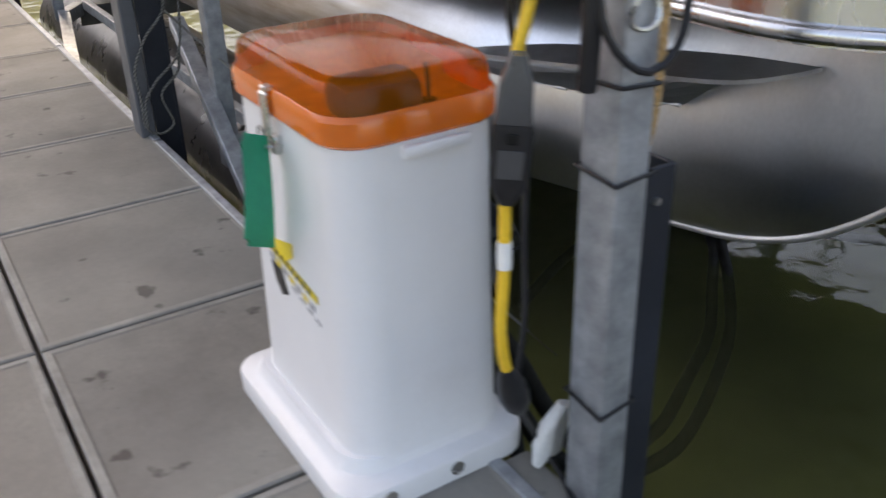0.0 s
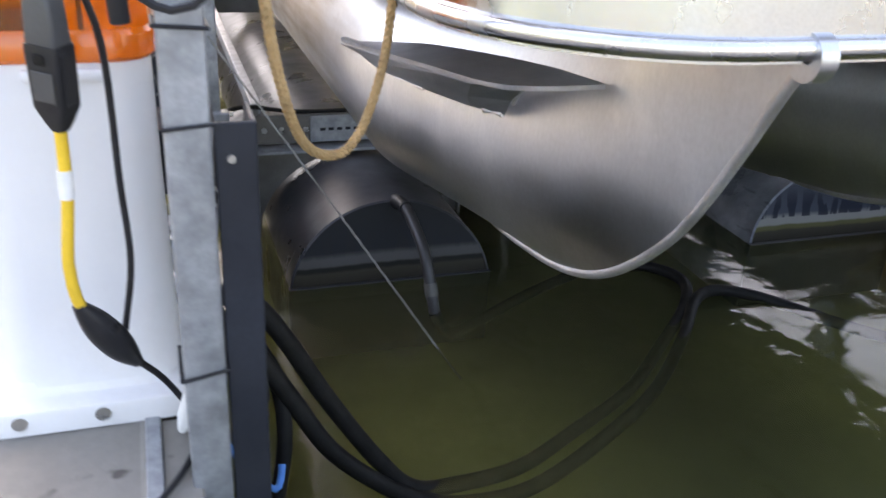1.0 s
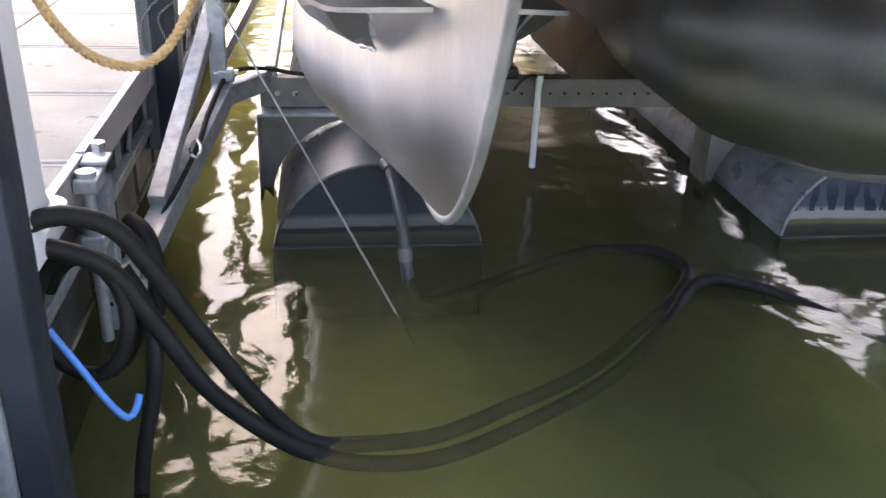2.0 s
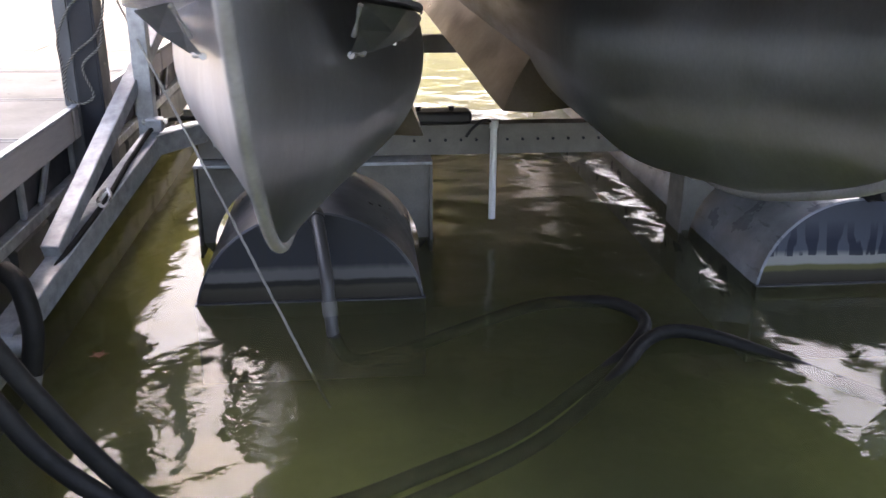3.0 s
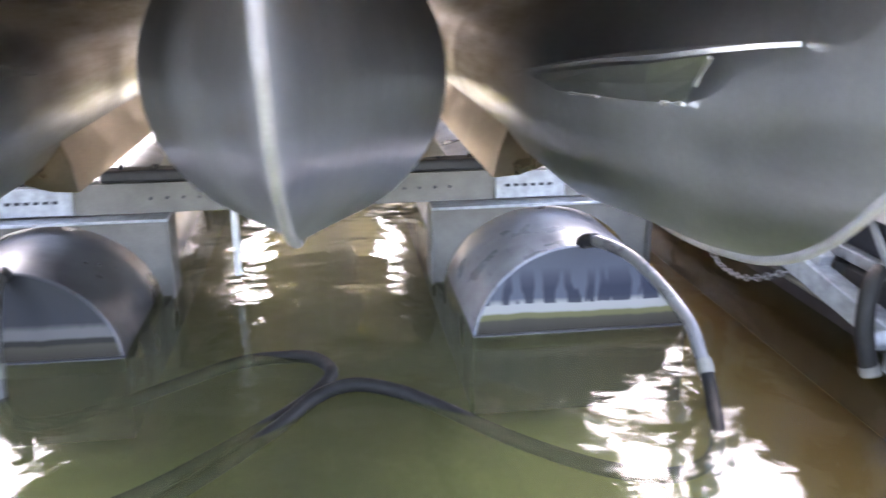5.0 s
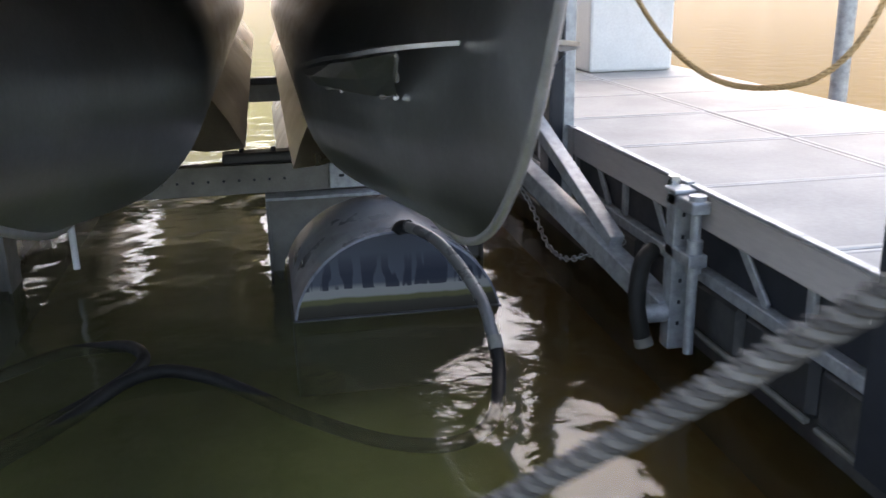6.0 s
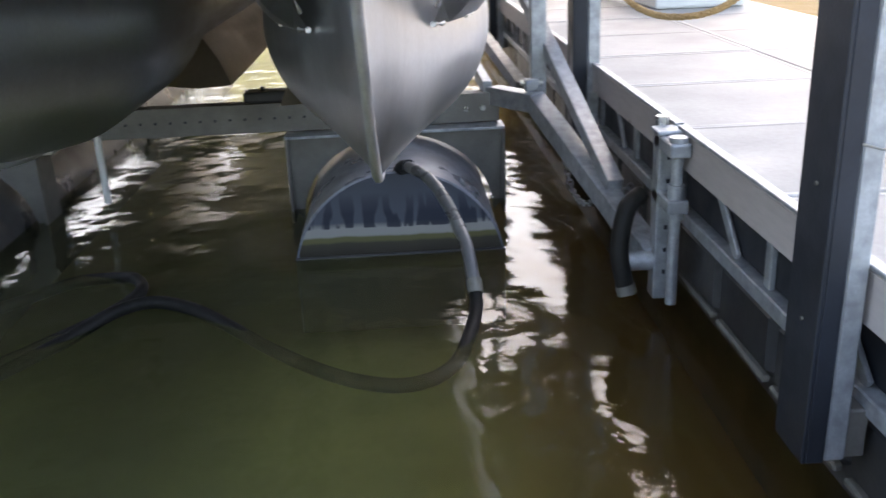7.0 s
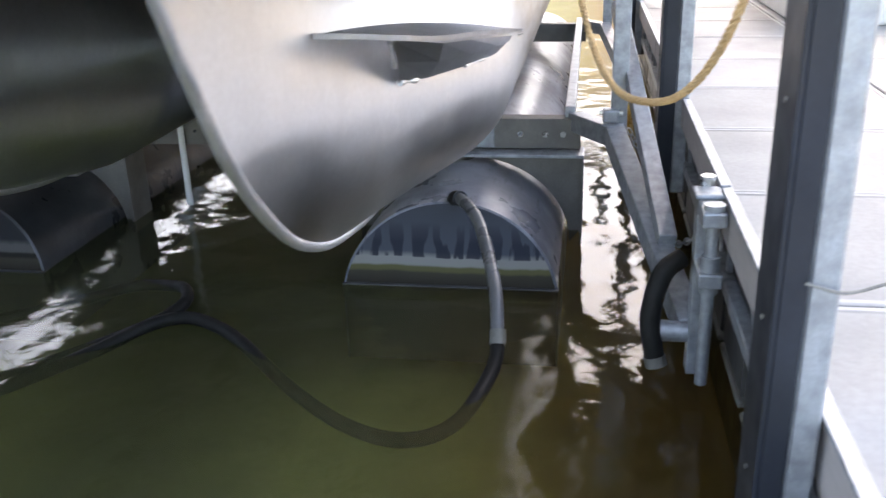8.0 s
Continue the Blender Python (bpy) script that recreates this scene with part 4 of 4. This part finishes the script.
# Green tag that hangs from the latch and stands off the wall.
green_card = worn("green_plastic_sheet", (0.0, 0.38, 0.25), 0.4, 0.0, 8.0, 0.08, 120, 0.05)
bm = bmesh.new()
rows = []
for i in range(13):
    f = i / 12
    row = []
    for j in range(9):
        g = j / 8
        a = Vector((-0.480, 2.055, 1.190)).lerp(Vector((-0.426, 2.088, 1.163)), g)
        b = Vector((-0.490, 2.085, 0.993)).lerp(Vector((-0.428, 2.113, 0.960)), g)
        p = a.lerp(b, f)
        p.y += -0.012 * math.sin(math.pi * f) * (1 - 0.5 * g)
        if j == 0 and i in (0, 12):
            p.x += 0.012
        row.append(bm.verts.new(p))
    rows.append(row)
for a, b in zip(rows, rows[1:]):
    for k in range(8):
        bm.faces.new((a[k], a[k + 1], b[k + 1], b[k]))
bmesh.ops.solidify(bm, geom=bm.faces[:], thickness=0.0018)
tag = part("tag", bm, green_card, None, smooth=True)
tagged(tag, "green plastic sheet hanging from the box latch", "tag")
string = part("string", sweep(flow([(-0.437, 2.10, 1.165), (-0.436, 2.098, 1.18), (-0.427, 2.095, 1.16)], 0.01), 0.0015, 6), rope_grey, tag)

# ---- power cord ----
cord = thing("power_cord", "yellow and black power cord with a breaker plug", "power cord")
part("yellow_lead", sweep(flow([(-0.185, 1.70, 1.62), (-0.20, 1.715, 1.45), (-0.232, 1.725, 1.31)], 0.02), 0.0085, 10), yellow_jacket, cord, smooth=True)
dark_cap = worn("grey_black_plastic", (0.06, 0.062, 0.066), 0.35, 0.0, 10.0, 0.2, 200, 0.1, dirty=0.15)
plug_at = pose(-0.249, 1.712, 1.142, 5, 4, -37)


def plug_piece(bm):
    bmesh.ops.transform(bm, matrix=plug_at, verts=bm.verts)
    return bm


breaker = part("breaker_plug", plug_piece(lofted([(0.0, 0.010, 0.010, 0.006), (0.012, 0.016, 0.014, 0.007), (0.034, 0.0245, 0.019, 0.006), (0.112, 0.0255, 0.0195, 0.005), (0.118, 0.0245, 0.0185, 0.005)])), black_plastic, cord, "black moulded breaker plug", smooth=True)
part("plug_cap", plug_piece(lofted([(0.1185, 0.0235, 0.0175, 0.006), (0.17, 0.021, 0.0165, 0.006), (0.186, 0.015, 0.013, 0.007), (0.205, 0.010, 0.010, 0.006)])), dark_cap, breaker, "dark grey cable cap", smooth=True)
part("label", plug_piece(box(-0.017, 0.017, -0.0208, -0.0196, 0.045, 0.085, 0.0004, 1)), dark_cap, breaker, "worn dark printed label")
part("button", plug_piece(box(-0.007, 0.007, -0.0215, -0.0195, 0.094, 0.108, 0.002)), rubber, breaker)
part("side_rib", plug_piece(box(0.0255, 0.0275, -0.012, 0.012, 0.04, 0.108, 0.0008, 1)), black_plastic, breaker)
part("yellow_lead", sweep(flow([(-0.250, 1.714, 1.14), (-0.252, 1.712, 1.05), (-0.262, 1.706, 0.95), (-0.257, 1.702, 0.895), (-0.25, 1.705, 0.875)], 0.02), 0.0085, 10), yellow_jacket, cord, smooth=True)
part("wire_tag", rod((-0.2525, 1.7115, 1.045), (-0.2515, 1.7125, 1.085), 0.0105, 12), white_paint, cord, "white printed wire tag")
path = flow([(-0.257, 1.702, 0.885), (-0.235, 1.718, 0.84), (-0.21, 1.738, 0.79), (-0.187, 1.759, 0.745)], 0.01)
rad = [0.009 + 0.016 * max(0, math.sin(math.pi * i / (len(path) - 1))) for i in range(len(path))]
part("connector", sweep(path, rad, 12), black_plastic, cord, "taped black cord connector", smooth=True)
part("black_lead", sweep(flow([(-0.187, 1.759, 0.748), (-0.15, 1.785, 0.69), (-0.115, 1.79, 0.62), (-0.11, 1.74, 0.588), (-0.16, 1.63, 0.586), (-0.26, 1.52, 0.586), (-0.42, 1.42, 0.586), (-0.6, 1.25, 0.586)], 0.02), 0.0055, 8), black_plastic, cord, smooth=True)
part("black_lead", sweep(flow([(-0.205, 1.735, 1.62), (-0.225, 1.742, 1.40), (-0.19, 1.75, 1.25), (-0.185, 1.755, 1.05), (-0.182, 1.755, 0.92), (-0.2, 1.75, 0.81)], 0.02), 0.005, 8), black_plastic, cord, smooth=True)
loop_path = flow([(-0.16, 1.66, 1.62), (-0.168, 1.645, 1.42), (-0.15, 1.628, 1.345), (-0.10, 1.62, 1.312), (-0.05, 1.625, 1.335), (-0.02, 1.64, 1.40), (0.0, 1.66, 1.62)], 0.02)
part("black_lead", sweep(loop_path, 0.0055, 8), black_plastic, cord, smooth=True)
path = flow([(-0.168, 1.66, 1.45), (-0.166, 1.655, 1.38), (-0.160, 1.665, 1.29)], 0.01)
part("connector", sweep(path, 0.013, 10), black_plastic, cord, "black cord connector", smooth=True)
bag = lofted([(0.0, 0.02, 0.008, 0.007), (0.03, 0.028, 0.016, 0.014), (0.08, 0.03, 0.018, 0.015), (0.12, 0.014, 0.008, 0.007)])
bmesh.ops.transform(bag, matrix=pose(-0.118, 1.79, 0.585, 12, 18, 30), verts=bag.verts)
for vert in bag.verts:
    vert.co += Vector((noise.noise(vert.co * 40), noise.noise(vert.co * 37 + Vector((5, 0, 0))), 0)) * 0.016
bag = part("paper_tag", bag, white_paint, None, smooth=True)
tagged(bag, "crumpled white and blue paper tag beside the cord", "tag")

# ---- air hoses ----
hose_a = thing("air_hose", "thick black rubber air hose looping through the water to a tank", "hose", "air hoses")
WAY_A = [(-0.13, 2.12, 0.645), (-0.07, 2.14, 0.655), (0.026, 2.15, 0.621), (0.097, 2.15, 0.522), (0.187, 2.16, 0.351), (0.308, 2.175, 0.15), (0.41, 2.20, 0.02), (0.54, 2.245, -0.035), (0.75, 2.30, -0.06), (0.98, 2.42, -0.06), (1.23, 2.56, -0.05), (1.46, 2.76, -0.03), (1.655, 2.94, 0.0), (1.735, 3.09, 0.018), (1.68, 3.24, 0.01), (1.57, 3.31, -0.01), (1.42, 3.33, -0.03), (1.2, 3.31, -0.09), (0.95, 3.2, -0.12), (0.80, 3.08, -0.08), (0.745, 3.09, 0.0), (0.737, 3.115, 0.075), (0.725, 3.18, 0.2), (0.70, 3.33, 0.30), (0.685, 3.43, 0.30)]
WAY_B = [(-0.13, 2.10, 0.60), (-0.09, 2.12, 0.59), (0.011, 2.14, 0.53), (0.1, 2.14, 0.383), (0.195, 2.145, 0.214), (0.327, 2.15, 0.08), (0.43, 2.17, 0.0), (0.56, 2.185, -0.05), (0.75, 2.22, -0.07), (1.0, 2.34, -0.065), (1.3, 2.53, -0.05), (1.55, 2.77, -0.015), (1.69, 2.935, 0.016), (1.80, 2.985, 0.024), (1.92, 2.945, 0.016), (2.03, 2.875, -0.004), (2.24, 2.68, -0.035), (2.45, 2.52, -0.05), (2.63, 2.465, -0.05), (2.76, 2.54, -0.03), (2.835, 2.75, 0.02), (2.842, 2.826, 0.079), (2.82, 2.95, 0.2), (2.745, 3.2, 0.305), (2.66, 3.38, 0.325), (2.625, 3.45, 0.30)]
part("hose", sweep(flow(WAY_A[:-4], 0.025), 0.0215, 14), rubber, hose_a, smooth=True)
part("tail_hose", sweep(flow(WAY_A[-5:], 0.02), 0.0205, 14), dull_hose, hose_a, "short grey-black hose up to the tank", smooth=True)
part("elbow", sweep(flow([(0.70, 3.33, 0.302), (0.69, 3.41, 0.298), (0.686, 3.45, 0.26)], 0.01), 0.026, 14), black_plastic, hose_a, "black elbow fitting", smooth=True)
part("clamp_band", sweep([Vector((0.739, 3.108, 0.058)), Vector((0.735, 3.125, 0.10))], 0.0245, 14), scuffed_plastic, hose_a, "pale hose clamp", smooth=True)
hose_b = thing("air_hose", "thick black rubber air hose snaking through the water to a tank", "hose", "air hoses")
part("hose", sweep(flow(WAY_B[:-4], 0.025), 0.0215, 14), rubber, hose_b, smooth=True)
part("tail_hose", sweep(flow(WAY_B[-5:], 0.02), 0.0205, 14), grey_hose, hose_b, "short grey hose up to the tank", smooth=True)
part("elbow", sweep(flow([(2.66, 3.38, 0.326), (2.635, 3.43, 0.31), (2.622, 3.46, 0.26)], 0.01), 0.026, 14), black_plastic, hose_b, "black elbow fitting", smooth=True)
part("clamp_band", sweep([Vector((2.842, 2.812, 0.066)), Vector((2.841, 2.84, 0.10))], 0.0245, 14), scuffed_plastic, hose_b, "pale hose clamp", smooth=True)
coil = thing("hose_coil", "coiled black rubber hose hanging at the dock edge", "hose")
turns = [Vector((-0.06 + 0.10 * math.cos(a), 2.13 + 0.012 * a, 0.42 + 0.15 * math.sin(a) - 0.006 * a)) for a in [0.35 * k - 1.2 for k in range(30)]]
part("hose", sweep(turns, 0.018, 12), rubber, coil, smooth=True)
part("hose", sweep(flow([(0.03, 2.17, 0.52), (0.075, 2.16, 0.42), (0.085, 2.12, 0.28), (0.05, 2.08, 0.1), (0.03, 2.07, -0.05)], 0.02), 0.018, 12), rubber, coil, smooth=True)
blue = part("blue_tube", sweep(flow([(-0.10, 2.05, 0.44), (-0.045, 2.03, 0.36), (0.01, 2.01, 0.28), (0.045, 1.998, 0.252), (0.060, 2.015, 0.262), (0.066, 2.035, 0.285)], 0.015), 0.008, 10), blue_tape, None, smooth=True)
tagged(blue, "thin blue plastic tube looped under the hoses", "tube")

# ---- ropes and chain ----
def rope(name, label, points, radius, pitch, mat):
    r = part(name, laid_rope(points, radius, pitch), mat, None)
    return tagged(r, label, "rope")


rope("mooring_rope", "tan laid rope hanging in a loop beside the post", [(0.0, 1.70, 1.62), (0.02, 1.72, 1.35), (0.045, 1.75, 1.19), (0.09, 1.82, 1.07), (0.157, 1.89, 1.023), (0.21, 1.94, 1.05), (0.255, 1.985, 1.14), (0.275, 2.0, 1.25), (0.285, 2.0, 1.42)], 0.0085, 0.035, rope_tan)
rope("mooring_rope", "tan laid rope looped from the boat to a post", [(3.02, 2.44, 1.40), (3.045, 2.36, 1.19), (3.075, 2.22, 1.06), (3.11, 2.08, 0.99), (3.15, 1.95, 0.973), (3.21, 1.83, 1.0), (3.26, 1.77, 1.08), (3.30, 1.74, 1.22), (3.325, 1.72, 1.40)], 0.0062, 0.032, rope_tan)
line = thing("bow_line", "grey and black braided line stretched from the water to the walkway", "rope")
line_yarn = worn("line_fibre", (0.085, 0.083, 0.076), 0.85, 0.0, 30.0, 0.3, 400, 0.4)
line_way = flow([(1.62, 1.575, -0.08), (1.918, 1.14, 0.4), (2.166, 0.777, 0.8), (2.414, 0.415, 1.2), (2.60, 0.143, 1.5), (2.786, -0.13, 1.8)], 0.0014)
for k, (yarn, thick) in enumerate(((line_yarn, 0.0030), (rope_dark, 0.0027)) * 2):
    part("strand", sweep(line_way, thick, 6, twist=2 * math.pi / 0.021, offset=0.0031, phase=math.pi / 2 * k), yarn, line, "pale grey strand" if yarn is line_yarn else "dark strand", smooth=True)
rope("twine", "thin grey twine running from a dock post into the water", [(0.74, 2.77, -0.07), (0.685, 2.86, 0.0), (0.391, 3.333, 0.4), (0.092, 3.811, 0.8), (-0.14, 4.18, 1.11), (-0.21, 4.25, 1.2)], 0.004, 0.018, rope_grey)
cords = thing("cord_coil", "black and grey braided cord looped down the dock post", "rope")
for way in ([(-0.06, 3.862, 1.30), (-0.068, 3.862, 1.03), (-0.152, 3.858, 0.918), (-0.20, 3.862, 0.82), (-0.198, 3.862, 0.724), (-0.198, 3.862, 0.62), (-0.165, 3.86, 0.592), (-0.131, 3.862, 0.592), (-0.102, 3.862, 0.623), (-0.127, 3.862, 0.721), (-0.061, 3.862, 0.79), (-0.045, 3.862, 0.86)],
            [(-0.02, 3.862, 1.30), (-0.022, 3.862, 1.03), (-0.05, 3.855, 0.858), (-0.144, 3.852, 0.769), (-0.186, 3.855, 0.705), (-0.195, 3.85, 0.62)]):
    strand_way = flow(way, 0.003)
    for k, yarn in enumerate((rope_grey, rope_dark, rope_grey, rope_dark)):
        part("strand", sweep(strand_way, 0.0024, 5, twist=2 * math.pi / 0.03, offset=0.0024, phase=math.pi / 2 * k), yarn, cords, smooth=True)
part("wire_stub", sweep(flow([(3.37, 1.612, 0.80), (3.42, 1.608, 0.79), (3.47, 1.60, 0.81)], 0.01), 0.0025, 6), rope_grey, None)
tagged(bpy.data.objects["wire_stub"], "short grey blue wire end round the post", "wire")

chain = thing("chain", "slack galvanised chain from the lift frame to the dock", "chain")
link_path = flow([(3.26, 4.35, 0.34), (3.345, 4.175, 0.187), (3.35, 3.955, 0.079), (3.35, 3.81, 0.05), (3.35, 3.56, 0.093), (3.44, 3.25, 0.25)], 0.032)
ring_bm = bmesh.new()
oval = [Vector((0.021 * math.cos(a), 0.011 * math.sin(a), 0)) for a in [2 * math.pi * k / 14 for k in range(15)]]
sweep(oval, 0.0035, 6, bm=ring_bm)
link_data = bpy.data.meshes.new("chain_link")
ring_bm.to_mesh(link_data)
ring_bm.free()
link_data.materials.append(galvanised)
for k, (a, b) in enumerate(zip(link_path, link_path[1:])):
    ob = new("chain_link", link_data)
    ob.parent = chain
    d = (b - a).normalized()
    ob.matrix_basis = Matrix.Translation((a + b) / 2) @ d.to_track_quat("X", "Z").to_matrix().to_4x4() @ pose(0, 0, 0, 90 * (k % 2))

leaf_mat = worn("dry_leaf", (0.28, 0.11, 0.05), 0.7, 0.0, 30.0, 0.25, 200, 0.2)
out = []
for k in range(20):
    a = 2 * math.pi * k / 20
    r = 0.028 if k % 4 == 0 else 0.017 if k % 2 == 0 else 0.013
    out.append((r * math.cos(a), r * math.sin(a)))
bm = prism(out, "z", 0.002, 0.0045)
for vert in bm.verts:
    vert.co.z += 6.0 * (vert.co.x ** 2 + 0.4 * vert.co.y ** 2)
leaf = part("leaf", bm, leaf_mat)
leaf.location = (0.058, 3.009, 0.001)
tagged(leaf, "dry brown leaf floating on the water", "leaf")

# ---- things on and beyond the far dock ----
chest = thing("dock_box", "white storage box standing on the far dock", "storage box", at=(4.48, 6.6, DECK))
part("body", box(-0.28, 0.28, -0.85, 0.85, 0.0, 0.52, 0.02), white_paint, chest)
part("lid", box(-0.30, 0.30, -0.87, 0.87, 0.522, 0.58, 0.02), white_paint, chest)
fender = thing("fender", "dark cylindrical fender hung at the dock's outer edge", "fender", at=(4.84, 6.25, DECK))
part("body", lofted([(0.0, 0.05, 0.05, 0.049), (0.03, 0.085, 0.085, 0.084), (0.55, 0.085, 0.085, 0.084), (0.6, 0.04, 0.04, 0.039), (0.66, 0.02, 0.02, 0.019)]), float_plastic, fender, smooth=True)
part("line", rod((0, 0, 0.66), (0, 0, 1.2), 0.008), rope_grey, fender)
pile = part("mooring_pile", rod((5.35, 4.85, -0.4), (5.35, 4.85, 2.2), 0.05, 16), galvanised, None, smooth=True)
tagged(pile, "pale round steel mooring pile in the water", "pile")
# Shore backdrop, added and raised high to cut the low sky's glow.
bm = bmesh.new()
prev = None
for i in range(81):
    a = radians(-80 + 2 * i)
    ring = []
    for d, z in ((60, -0.5), (62, 0.5), (68, 3.5 + 0.8 * noise.noise(Vector((i * 0.3, 0, 0)))), (76, 15 + 2 * noise.noise(Vector((i * 0.2, 3, 0))))):
        ring.append(bm.verts.new((d * math.sin(a), d * math.cos(a), z)))
    if prev:
        for k in range(3):
            bm.faces.new((prev[k], prev[k + 1], ring[k + 1], ring[k]))
    prev = ring
shore = part("backdrop", bm, bank_earth, None, smooth=True)
tagged(shore, "sandy shore added beyond the harbour water", "shore", kind="structure")
